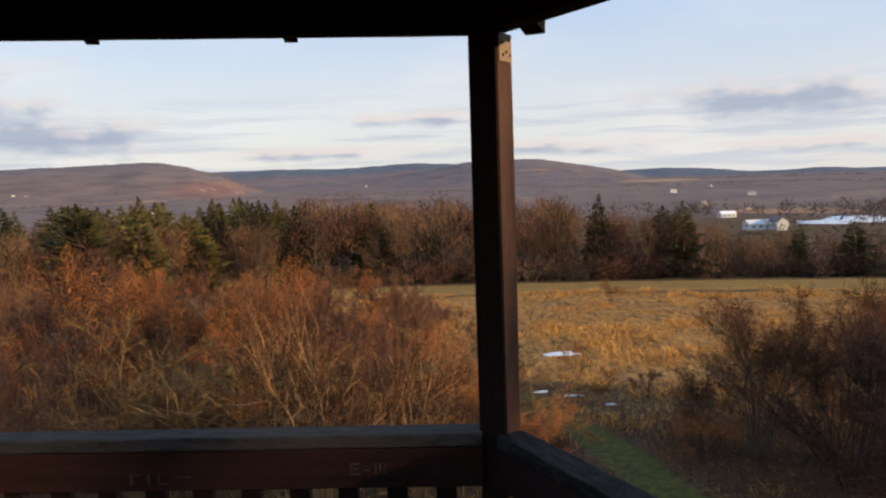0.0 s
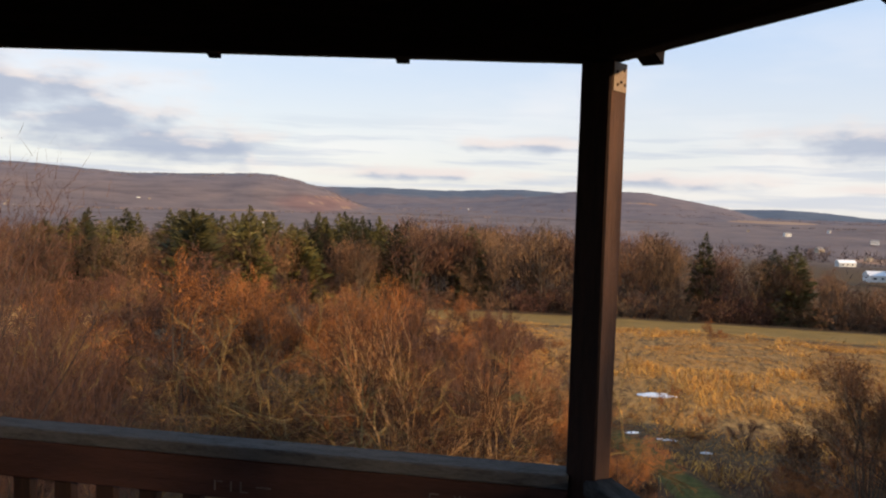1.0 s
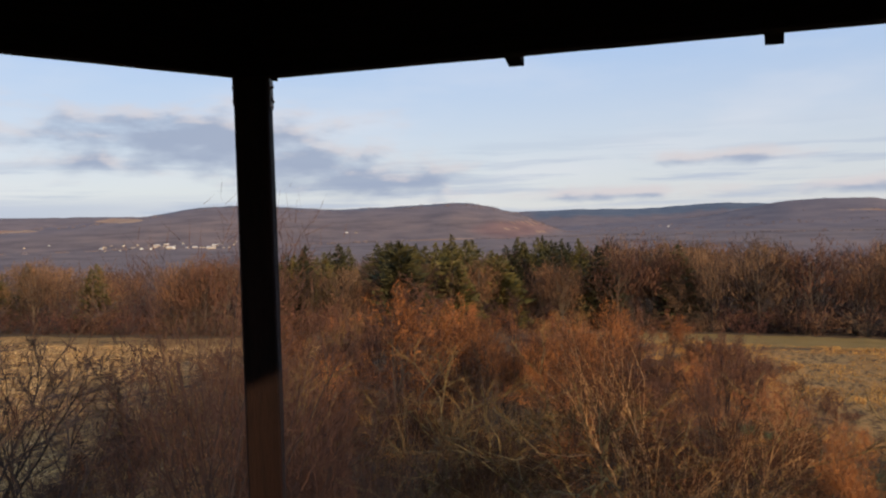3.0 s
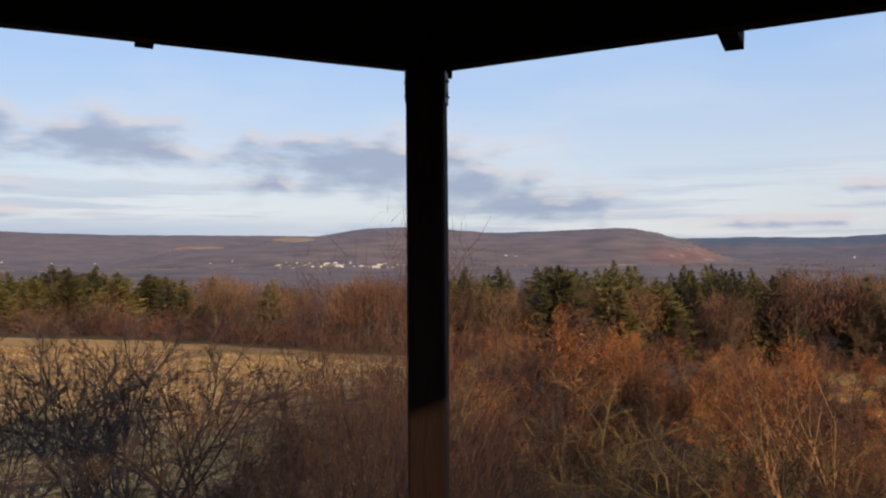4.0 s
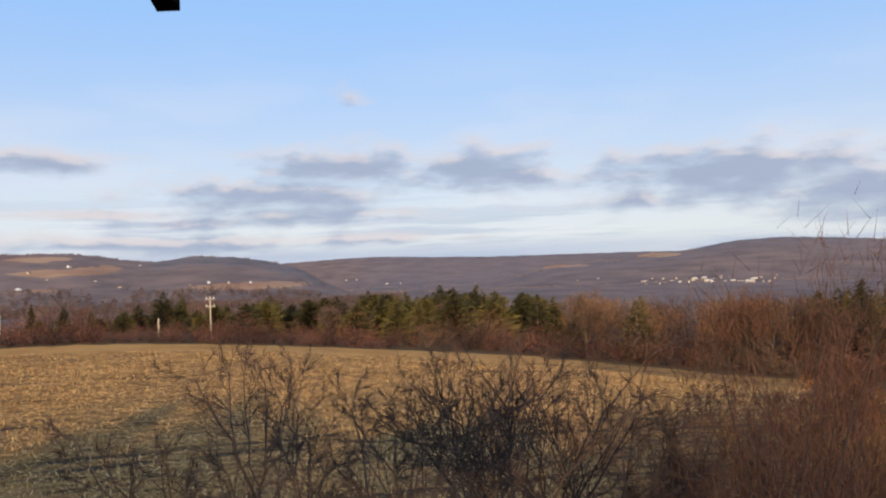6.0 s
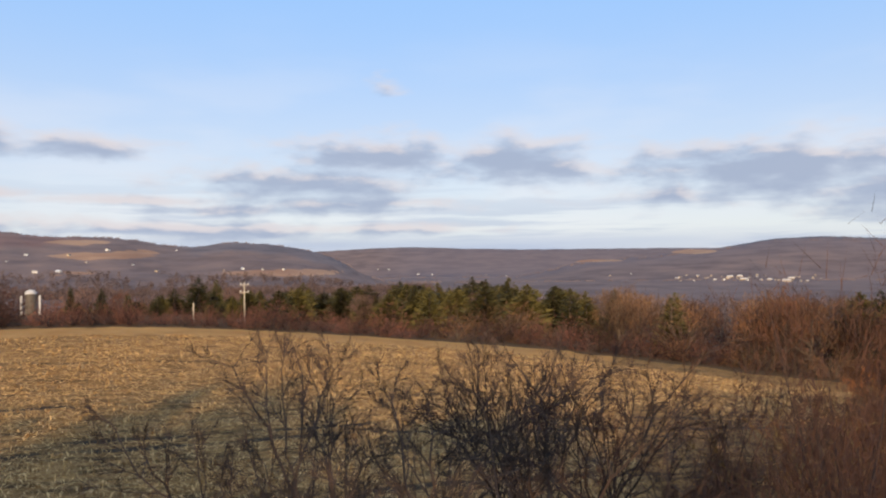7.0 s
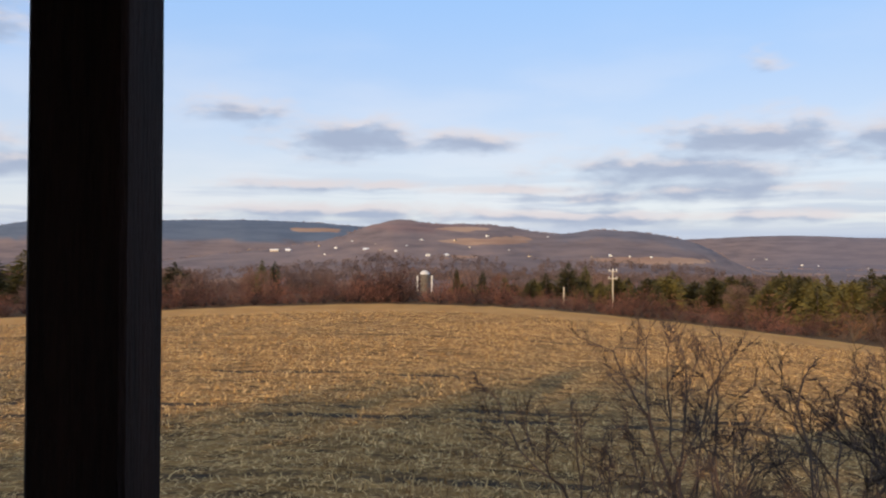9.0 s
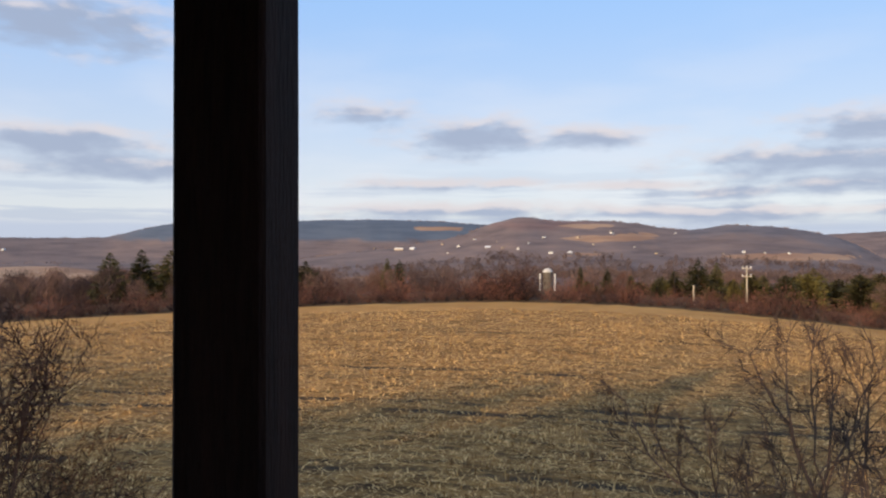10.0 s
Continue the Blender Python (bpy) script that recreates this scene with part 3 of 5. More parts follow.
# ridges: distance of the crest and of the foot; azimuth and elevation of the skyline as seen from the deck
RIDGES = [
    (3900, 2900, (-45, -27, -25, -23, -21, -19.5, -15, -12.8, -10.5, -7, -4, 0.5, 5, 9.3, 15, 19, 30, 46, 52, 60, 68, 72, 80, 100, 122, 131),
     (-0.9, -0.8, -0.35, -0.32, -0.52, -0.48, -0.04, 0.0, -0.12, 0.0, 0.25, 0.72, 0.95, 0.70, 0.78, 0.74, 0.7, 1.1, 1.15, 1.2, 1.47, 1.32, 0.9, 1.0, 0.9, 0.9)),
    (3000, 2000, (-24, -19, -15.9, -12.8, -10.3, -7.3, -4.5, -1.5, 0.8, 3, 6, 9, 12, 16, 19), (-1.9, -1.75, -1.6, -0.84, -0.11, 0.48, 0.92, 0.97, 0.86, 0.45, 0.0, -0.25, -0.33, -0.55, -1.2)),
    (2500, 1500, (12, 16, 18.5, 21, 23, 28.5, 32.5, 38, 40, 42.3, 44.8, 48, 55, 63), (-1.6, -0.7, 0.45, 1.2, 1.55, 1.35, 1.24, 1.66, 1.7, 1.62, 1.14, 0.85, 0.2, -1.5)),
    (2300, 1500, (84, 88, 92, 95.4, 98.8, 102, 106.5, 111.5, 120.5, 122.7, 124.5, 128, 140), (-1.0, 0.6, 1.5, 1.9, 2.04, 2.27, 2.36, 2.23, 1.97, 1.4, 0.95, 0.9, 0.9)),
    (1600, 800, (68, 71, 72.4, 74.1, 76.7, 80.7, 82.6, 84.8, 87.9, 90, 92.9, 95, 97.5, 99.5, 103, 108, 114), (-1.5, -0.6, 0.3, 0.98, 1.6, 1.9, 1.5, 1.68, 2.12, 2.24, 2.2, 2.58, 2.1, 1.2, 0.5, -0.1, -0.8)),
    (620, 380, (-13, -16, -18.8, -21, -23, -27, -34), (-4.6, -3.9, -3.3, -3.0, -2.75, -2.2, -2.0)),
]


def field_edge(az):
    return np.interp(az, (-60, 15, 30, 42, 60, 140), (80, 80, 70, 66, 76, 76))


def height(x, y):
    x, y = np.asarray(x, float), np.asarray(y, float)
    r = np.hypot(x, y) + 1e-6
    az = np.degrees(np.arctan2(-x, y))
    near = -0.09 * soft(y - 2, 6) - 0.035 * soft(-y - 4, 8) + 0.05
    valley = -36 * (1 - np.exp(-r / 550))
    k = step(r, field_edge(az) + 4, 230)
    z = near * (1 - k) + valley * k
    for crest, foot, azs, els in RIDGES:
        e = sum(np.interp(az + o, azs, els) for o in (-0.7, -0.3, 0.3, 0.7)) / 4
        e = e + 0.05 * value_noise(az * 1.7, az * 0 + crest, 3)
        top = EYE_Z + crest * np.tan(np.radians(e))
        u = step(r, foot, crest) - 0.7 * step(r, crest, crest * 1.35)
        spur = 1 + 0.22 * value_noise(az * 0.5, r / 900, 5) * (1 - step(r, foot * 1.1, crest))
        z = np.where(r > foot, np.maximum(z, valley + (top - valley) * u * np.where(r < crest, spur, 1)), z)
    rough = 0.10 * value_noise(x * 0.6, y * 0.6, 1) + 0.06 * value_noise(x * 1.7, y * 1.7, 2)
    canopy = 1.6 * value_noise(x / 16, y / 16, 7) + 4.0 * value_noise(x / 45, y / 45, 8)
    return z + rough + canopy * step(r, 400, 700) * step(-r, -1900, -1500)


def ground_at(x, y):
    return float(height(np.array([x]), np.array([y]))[0])


TRACK = ((-2.5, 27), (-0.5, 24), (1.3, 20.5), (2.4, 16.5), (3.2, 12.5), (3.4, 8), (3.0, 2))


def track_distance(x, y):
    best = np.full(np.shape(x), 1e9)
    for (ax, ay), (bx, by) in zip(TRACK, TRACK[1:]):
        dx, dy = bx - ax, by - ay
        u = np.clip(((x - ax) * dx + (y - ay) * dy) / (dx * dx + dy * dy), 0, 1)
        best = np.minimum(best, np.hypot(x - ax - u * dx, y - ay - u * dy))
    return best


# open fields on the slopes: azimuth, elevation, half sizes in degrees, by sight from the deck
FARMS = ((88.8, 0.98, 3.6, 0.26), (86.8, 1.22, 1.6, 0.16), (76.8, -0.30, 4.6, 0.26), (101.3, 1.72, 2.2, 0.20), (90.5, 1.9, 2.2, 0.14), (18.9, -0.02, 1.7, 0.030), (18.1, -0.26, 1.5, 0.028), (19.5, -0.5, 2.2, 0.025),
         (25, -1.15, 3.6, 0.07), (17.2, -0.75, 0.5, 0.10), (47.2, 0.85, 1.6, 0.16), (107, -2.0, 2.2, 0.16), (97.5, -2.1, 2.2, 0.16), (-22, -3.2, 5.0, 0.22), (128.5, -1.7, 4.6, 0.75), (-13, -0.9, 3.0, 0.10),
         (91, -0.2, 2.0, 0.10), (54, 0.3, 2.0, 0.10), (-3, 0.1, 3.0, 0.08))


def make_ground():
    fine = np.arange(-38, 136.01, 0.38)
    azs = np.concatenate((fine, np.arange(141, 320, 3.0)))
    rad = np.concatenate(([0.8], 1.6 * 1.045 ** np.arange(139), 715 * 1.0215 ** np.arange(88)))
    A, R = np.meshgrid(np.radians(azs), rad)
    X, Y = -R * np.sin(A), R * np.cos(A)
    Z = height(X, Y)
    nr, na = X.shape
    verts = np.stack((X, Y, Z), -1).reshape(-1, 3)
    i, j = np.meshgrid(np.arange(nr - 1), np.arange(na), indexing="ij")
    jn = (j + 1) % na
    quads = np.stack((i * na + j, i * na + jn, (i + 1) * na + jn, (i + 1) * na + j), -1).reshape(-1, 4)
    faces = [tuple(q) for q in quads.tolist()] + [tuple(range(na))[::-1]]
    me = bpy.data.meshes.new("ground")
    me.from_pydata(verts.tolist(), [], faces)
    az = np.degrees(A)
    el = np.degrees(np.arctan2(Z - EYE_Z, R))
    edge = field_edge(az)
    straw = step(az, 33, 38) * step(-R, -edge - 1, -edge + 2) * step(R, 9, 13)
    meadow = step(-az, -14, 2) * step(R, 20, 26) * step(-R, -66, -58)
    straw = np.maximum(straw, meadow * 0.85)
    d = track_distance(X, Y)
    green = np.maximum(0.75 * step(-d, -0.8, -0.3), 1.0 * step(-az, -20, -8) * step(R, 60, 68) * step(-R, -edge - 1, -edge + 1))
    green = np.maximum(green, 1.0 * step(az, 52.6, 53.2) * step(R, 64, 68) * step(-R, -edge - 1, -edge + 1))
    farm = np.zeros_like(R)
    for a0, e0, wa, we in FARMS:
        q = ((az - a0) / wa) ** 2 + ((el - e0) / we) ** 2
        farm = np.maximum(farm, np.clip(1.4 - q, 0, 1))
    farm *= step(R, 150, 200)
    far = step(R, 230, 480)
    col = np.stack((straw, green, farm, far), -1).reshape(-1, 4).astype(np.float32)
    layer = me.color_attributes.new("cover", "FLOAT_COLOR", "POINT")
    layer.data.foreach_set("color", col.ravel())
    # stands on the slopes: conifers tinted blue for distance haze, bare red earth
    ragged = 0.22 * value_noise(az * 1.3, R / 90, 51) + 0.12 * value_noise(az * 4, R / 40, 52)
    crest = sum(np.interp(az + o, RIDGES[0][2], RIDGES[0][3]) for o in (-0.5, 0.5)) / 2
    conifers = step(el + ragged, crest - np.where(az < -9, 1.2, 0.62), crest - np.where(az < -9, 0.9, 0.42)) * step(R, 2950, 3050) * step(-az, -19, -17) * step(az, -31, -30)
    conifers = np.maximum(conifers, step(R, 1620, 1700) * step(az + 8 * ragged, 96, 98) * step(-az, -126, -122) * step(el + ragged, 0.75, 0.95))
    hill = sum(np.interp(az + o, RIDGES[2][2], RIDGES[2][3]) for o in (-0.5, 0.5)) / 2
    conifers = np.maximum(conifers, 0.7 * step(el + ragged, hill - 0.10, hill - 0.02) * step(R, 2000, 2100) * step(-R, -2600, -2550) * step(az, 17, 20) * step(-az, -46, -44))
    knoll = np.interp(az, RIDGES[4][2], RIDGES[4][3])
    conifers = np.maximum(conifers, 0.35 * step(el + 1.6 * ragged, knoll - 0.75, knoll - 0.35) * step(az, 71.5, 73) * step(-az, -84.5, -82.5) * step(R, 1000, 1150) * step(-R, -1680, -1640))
    earth = np.clip(1.5 - ((az - 19.3) / 2.9) ** 2 - ((el + 0.55 + ragged) / 0.62) ** 2, 0, 1) * step(R, 1500, 1600) * step(-R, -2600, -2500)
    earth = np.maximum(earth, 0.6 * np.clip(1.4 - ((az - 93.5) / 4.2) ** 2 - ((el - 2.0 + ragged) / 0.4) ** 2, 0, 1) * step(-R, -1640, -1600) * step(R, 900, 1000))
    # far ridges get a paler woods tone in place of haze
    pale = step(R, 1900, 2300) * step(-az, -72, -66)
    mown = np.maximum(step(az, 49, 51) * step(R, 55, 58), 0.5 * step(-az, -24, -21) * step(R, 50, 55)) * step(-R, -100, -95)
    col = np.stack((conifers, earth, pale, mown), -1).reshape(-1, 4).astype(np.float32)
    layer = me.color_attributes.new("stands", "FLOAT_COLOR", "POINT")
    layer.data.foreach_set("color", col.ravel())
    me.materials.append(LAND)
    me.polygons.foreach_set("use_smooth", np.ones(len(me.polygons), bool))
    me.update()
    tagged(new("ground", me), "rolling winter farmland with stubble field, woods and hills", "ground", kind="structure")


make_ground()

# ---------------------------------------------------------------- the viewing tower


def corner(k, radius=SIDE):
    a = radians(60 * k)
    return HX + radius * math.cos(a), HY + radius * math.sin(a)


def side_pose(k, apothem, z):
    """Middle of side k, x along it, y outwards."""
    a = 60 * k + 30
    return pose(HX + apothem * math.cos(radians(a)), HY + apothem * math.sin(radians(a)), z, 0, 0, a - 90)


POST = 0.089
ROOF_TILT = 1.75                       # the roof leans a little towards +x
ROOF_Z = BEAM_Z + 0.0305


def make_posts():
    for k in range(6):
        x, y = corner(k)
        g = ground_at(x, y) - 0.4
        top = ROOF_Z - (x - HX) * math.tan(radians(ROOF_TILT))
        post = thing("tower_post", pose(x, y, g, 0, 0, 60 * k), "dark stained rough-sawn square post carrying the roof", "post", "posts of the viewing tower")
        h = top - g
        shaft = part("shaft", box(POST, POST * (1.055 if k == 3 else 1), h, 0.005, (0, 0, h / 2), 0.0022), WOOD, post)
        shaft.data.materials.append(PALER_SIDE)          # one paler side, on the post at corner 1
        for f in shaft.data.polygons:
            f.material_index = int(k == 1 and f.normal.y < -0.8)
        for s in (-1, 1):
            # thin added slab for the slightly paler, nailed wood at the post top
            plate = part("tie_plate", box(0.070, 0.003, 0.075, 0.001, (0.0, s * (POST / 2 + 0.0020), h - 0.040)), PALE_TOP, post, "slightly paler wood at the post top with nail heads")
            for dx, dz in ((-0.02, 0.012), (0.018, 0.02), (0.002, -0.012), (0.024, -0.018), (-0.016, -0.02)):
                bm = bmesh.new()
                bmesh.ops.create_cone(bm, cap_ends=True, segments=8, radius1=0.0052, radius2=0.003, depth=0.004)
                bmesh.ops.rotate(bm, matrix=Euler((radians(-90 * s), 0, 0)).to_matrix(), verts=bm.verts)
                bmesh.ops.translate(bm, vec=(dx, s * (POST / 2 + 0.005), h - 0.040 + dz), verts=bm.verts)
                part("nail", bm, NAIL, plate)


def make_railings():
    length = SIDE - POST - 0.012
    for k in range(6):
        if k == 4:
            continue                                   # the way in
        rail = thing("railing", side_pose(k, APO, DECK_Z), "dark brown wooden railing with worn grey top and square balusters", "railing", "railings round the deck")
        z = RAIL_Z - DECK_Z
        part("top_rail", box(length, 0.089, 0.038, 0.004, (0, 0, z - 0.019), 0.0016), WORN, rail, "weathered grey top rail with pale scratches")
        board = part("rail_board", box(length, 0.030, 0.115, 0.003, (0, -0.026, z - 0.0985), 0.0012), RAIL_WOOD, rail)
        part("bottom_rail", box(length, 0.060, 0.070, 0.003, (0, 0, 0.12)), WOOD_X, rail)
        n = int(length / 0.142)
        for i in range(n):
            x = (i - (n - 1) / 2) * 0.142
            part("baluster", box(0.058, 0.034, z - 0.155 - 0.085, 0.002, (x, 0.012, 0.155 + (z - 0.24) / 2 + 0.055)), WOOD, rail)
        if k == 1:
            # scratched marks on the inner face
            for x, w, h, dz in ((0.515, 0.005, 0.034, 0.0), (0.528, 0.024, 0.004, 0.015), (0.526, 0.018, 0.004, 0.0), (0.530, 0.024, 0.004, -0.015), (0.560, 0.014, 0.004, -0.004),
                                (0.585, 0.005, 0.032, 0.0), (0.598, 0.005, 0.024, 0.004), (0.612, 0.005, 0.032, 0.0), (-0.12, 0.005, 0.030, -0.02), (-0.105, 0.016, 0.004, -0.008),
                                (-0.07, 0.005, 0.030, -0.02), (-0.04, 0.005, 0.032, -0.02), (-0.028, 0.02, 0.004, -0.034), (0.03, 0.045, 0.005, -0.016)):
                part("scratch", box(w, 0.0015, h, 0, (x, -0.0422, z - 0.0985 + dz)), SCRATCH, board)


def make_roof():
    roof = thing("roof", pose(HX, HY, ROOF_Z, 0, ROOF_TILT, 0), "six-sided dark timber roof with exposed rafter tails", "roof")
    slope = math.tan(radians(24))
    beam_h, eave_apo = 0.19, 1.98
    tail_z = 0.040                                     # bottom of a tail at the eave, over the beam's bottom
    for k in range(6):
        m = Matrix.Translation((-HX, -HY, 0)) @ side_pose(k, APO, 0)
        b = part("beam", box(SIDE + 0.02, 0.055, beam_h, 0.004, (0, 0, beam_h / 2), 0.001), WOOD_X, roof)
        b.matrix_local = m
        # common rafters, two a side
        for off in (-0.365 if k == 2 else -0.32, 0.32):
            run1 = eave_apo - APO - (0.10 if k == 2 else 0.02)   # outwards from the beam
            inner = -(APO - 0.60)
            z0 = tail_z + (run1 - inner) * slope
            bm = bmesh.new()
            w, d = 0.042, 0.095
            prof = [(inner, z0), (run1, tail_z), (run1, tail_z + d * 0.75), (inner, z0 + d)]
            vs = [bm.verts.new((off + s * w / 2, py, pz)) for s in (-1, 1) for py, pz in prof]
            bm.faces.new(vs[:4][::-1])
            bm.faces.new(vs[4:])
            for q in range(4):
                bm.faces.new((vs[q], vs[(q + 1) % 4], vs[4 + (q + 1) % 4], vs[4 + q]))
            bmesh.ops.recalc_face_normals(bm, faces=bm.faces)
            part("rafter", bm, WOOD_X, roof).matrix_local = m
        # boarding of this side
        a0, a1 = radians(60 * k), radians(60 * k + 60)
        er = (eave_apo + 0.002) / math.cos(radians(30))
        zb = tail_z + 0.016 + 0.095 * 0.75 + 0.004
        apex = zb + eave_apo * slope
        bm = bmesh.new()
        low = [bm.verts.new(p) for p in ((er * math.cos(a0), er * math.sin(a0), zb), (er * math.cos(a1), er * math.sin(a1), zb), (0, 0, apex))]
        top = [bm.verts.new((v.co.x, v.co.y, v.co.z + 0.03)) for v in low]
        bm.faces.new(low[::-1])
        bm.faces.new(top)
        for q in range(3):
            bm.faces.new((low[q], low[(q + 1) % 3], top[(q + 1) % 3], top[q]))
        part("roof_panel", bm, SHINGLE, roof)
        # hip rafter over each post
        a = radians(60 * k)
        bm = bmesh.new()
        w, tip, hz = 0.065, 2.165, tail_z + 0.002
        hs = slope * math.cos(radians(30))
        z0 = hz + (tip - 0.25) * hs
        prof = [(0.25, z0), (tip, hz), (tip, hz + 0.075), (0.25, z0 + 0.09)]
        vs = [bm.verts.new((py, s * w / 2, pz)) for s in (-1, 1) for py, pz in prof]
        bm.faces.new(vs[:4])
        bm.faces.new(vs[4:][::-1])
        for q in range(4):
            bm.faces.new((vs[q], vs[4 + q], vs[4 + (q + 1) % 4], vs[(q + 1) % 4]))
        bmesh.ops.recalc_face_normals(bm, faces=bm.faces)
        part("hip_rafter", bm, WOOD_X, roof).matrix_local = pose(0, 0, 0, 0, 0, 60 * k)


def make_deck():
    floor = tagged(new("floor"), "six-sided plank deck of dark weathered boards", "floor", kind="structure")
    floor.location = (HX, HY, DECK_Z)
    n = 22
    pitch = 2 * APO / n
    for i in range(n):
        y = -APO + pitch * (i + 0.5)
        half = SIDE - (abs(y) + pitch / 2) / math.sqrt(3) - 0.05
        part("plank", box(2 * half, pitch - 0.008, 0.036, 0.002, (0, y, -0.018)), WOOD_X, floor)
    for k in range(6):
        m = Matrix.Translation((-HX, -HY, -DECK_Z)) @ side_pose(k, APO - 0.07, DECK_Z)
        part("joist", box(SIDE - 0.16, 0.04, 0.18, 0.002, (0, 0, -0.13)), WOOD_X, floor).matrix_local = m


make_posts()
make_railings()
make_roof()
make_deck()

# ---------------------------------------------------------------- plants
rng = random.Random(7)


def polar(az, r):
    return -r * math.sin(radians(az)), r * math.cos(radians(az))


def plant(kinds, i, x, y, scale, turn, label, category, group, names, tall=1.0):
    """A new plant, or a copy of the one built before of the same kind."""
    z = ground_at(x, y)
    m = pose(x, y, z, 0, 0, turn) @ Matrix.Diagonal((scale, scale, scale * tall, 1))
    ob = thing(names[0], m, label, category, group)
    for nm, me in zip(names[1:], kinds[i]):
        piece = part(nm, me, me.materials[0], ob)
        if nm in ("crown", "framework"):
            tagged(piece, kind="stuff")
    return ob


# near thicket: russet, golden and olive shrubs
SHRUBS = [mound_meshes(11, 4.4, 2.5, 15, 10800, BARK, TWIG, 0.0082, 0.22, 0.5, 4),
          mound_meshes(12, 4.3, 2.7, 14, 9600, BARK_PALE, TWIG_BROWN, 0.0082, 0.22, 0.2, 20),
          shrub_meshes(13, 4.5, 12, 4, 0.50, 17, 22, 0.016, 0.09, 0.07, TWIG_GOLD, TWIG_GOLD, 0.0030, 0.08),
          shrub_meshes(14, 4.0, 6, 4, 1.05, 36, 26, 0.032, 0.03, 0.22, BARK_OLIVE, TWIG_OLIVE, 0.0030, 0.07),
          mound_meshes(15, 4.2, 2.5, 15, 9600, BARK_DARK, TWIG_RED, 0.0088, 0.21, 0.4, 6),
          mound_meshes(16, 4.2, 2.4, 16, 15000, TWIG_RED, TWIG_RED, 0.009, 0.24, 0.5, 4)]
SHRUBS_FAR = [mound_meshes(71, 4.4, 2.6, 13, 5800, BARK, TWIG, 0.015, 0.23, 0.5, 0, 0.022, 6),
              mound_meshes(72, 4.3, 2.8, 13, 5400, BARK, TWIG_BROWN, 0.015, 0.23, 0.2, 8, 0.022, 6),
              mound_meshes(73, 4.5, 2.0, 10, 4400, TWIG_GOLD, TWIG_GOLD, 0.014, 0.34, 1.2, 0, 0.022, 6),
              mound_meshes(74, 4.0, 2.6, 12, 3800, BARK_OLIVE, TWIG_OLIVE, 0.015, 0.24, 0.2, 8, 0.030, 6),
              mound_meshes(75, 4.2, 2.6, 13, 5800, BARK_DARK, TWIG_RED, 0.015, 0.23, 0.4, 0, 0.022, 6)]
TOP_AZ = (-6, -3, 0, 4, 8, 14, 17, 23, 28, 32, 38, 45, 52, 60)
TOP_EL = (-15, -13, -10.8, -8.2, -7.0, -5.7, -5.6, -5.9, -4.6, -5.6, -5.8, -7.0, -7.2, -6.6)


def shrub(kind, x, y, top, squash=1.0):
    base = (4.4, 4.3, 4.5, 4.0, 4.2, 4.2)[kind]
    s = top / base
    label = ("leafless russet shrub with many fine twigs", "leafless arching russet bramble shrub", "leafless golden-brown shrub with upright shoots",
             "leafless spreading shrub with lichen-yellow limbs", "leafless dark red shrub with fine twigs", "leafless dark brown shrub close to the deck")[kind]
    return plant(SHRUBS if math.hypot(x, y) < 19 and top > 1.2 else SHRUBS_FAR, kind, x, y, s * squash, rng.uniform(0, 360), label, "shrub", "shrubs of the thicket", ("shrub", "framework", "crown"), 1 / squash)


spots = []
tries = 0
while len(spots) < 68 and tries < 6000:
    tries += 1
    az, r = rng.uniform(-2, 50), 11.0 + 30 * rng.random() ** 1.3
    x, y = polar(az, r)
    if (az > 41 and (r > 16 or r < 13)) or (az < 4 and r < 13) or (4 < az < 19 and r < 11.5):
        continue
    if track_distance(np.array(x), np.array(y)) < 2.4 or any(math.hypot(x - a, y - b) < 1.0 + 0.05 * r for a, b in spots):
        continue
    top = EYE_Z + r * math.tan(radians(float(np.interp(az, TOP_AZ, TOP_EL)))) - ground_at(x, y)
    top *= (rng.uniform(0.55, 0.95) if rng.random() < 0.7 else rng.uniform(0.95, 1.05)) if az > 14 else rng.uniform(0.65, 1.02)
    if top < 0.8:
        continue
    spots.append((x, y))
    kind = rng.choice((0, 0, 1, 1, 1, 3, 4, 4)) if az > 12 else rng.choice((0, 1, 1, 4))
    if 24 < az < 31 and r < 17:
        kind = 2
    # more of the dark kind near by and westwards, standing in for shade
    if az > 18 and r < 17 and kind != 2:
        kind = rng.choice((0, 1, 3, 4, 4, 4))
    if az > 38:
        kind = 4
        top *= 0.72
    shrub(kind, x, y, top, rng.uniform(0.9, 1.2) if top > 2 else 1.3)
for x, y, top, kind in ((6.7, 14.8, 3.1, 1), (5.9, 9.7, 2.8, 5), (5.3, 14.8, 3.1, 0), (5.9, 16.5, 3.0, 1), (6.3, 13.2, 3.0, 4), (6.5, 8.3, 2.9, 5), (8.2, 14.2, 3.3, 1), (8.2, 12.4, 3.3, 4), (7.9, 10.6, 2.8, 4), (9.6, 17.5, 3.4, 1), (8.0, 18.5, 3.0, 0), (3.0, 25.0, 0.9, 1), (4.4, 20.5, 0.8, 4), (5.6, 19.0, 0.9, 1), (3.6, 22.0, 0.7, 1), (8.4, 50, 1.8, 0), (-2.5, 11.6, 3.3, 3), (-4.4, 11.9, 2.8, 3), (-7.2, -3.75, 4.1, 5), (-7.3, -4.8, 4.3, 5), (7.2, 13.4, 3.0, 4), (9.3, 15.6, 3.5, 4), (9.2, 13.2, 3.4, 1), (7.0, 12.0, 2.4, 4), (8.8, 11.4, 3.2, 4), (-8.2, -6.0, 3.9, 1)):
    shrub(kind, x, y, top, 1.15)

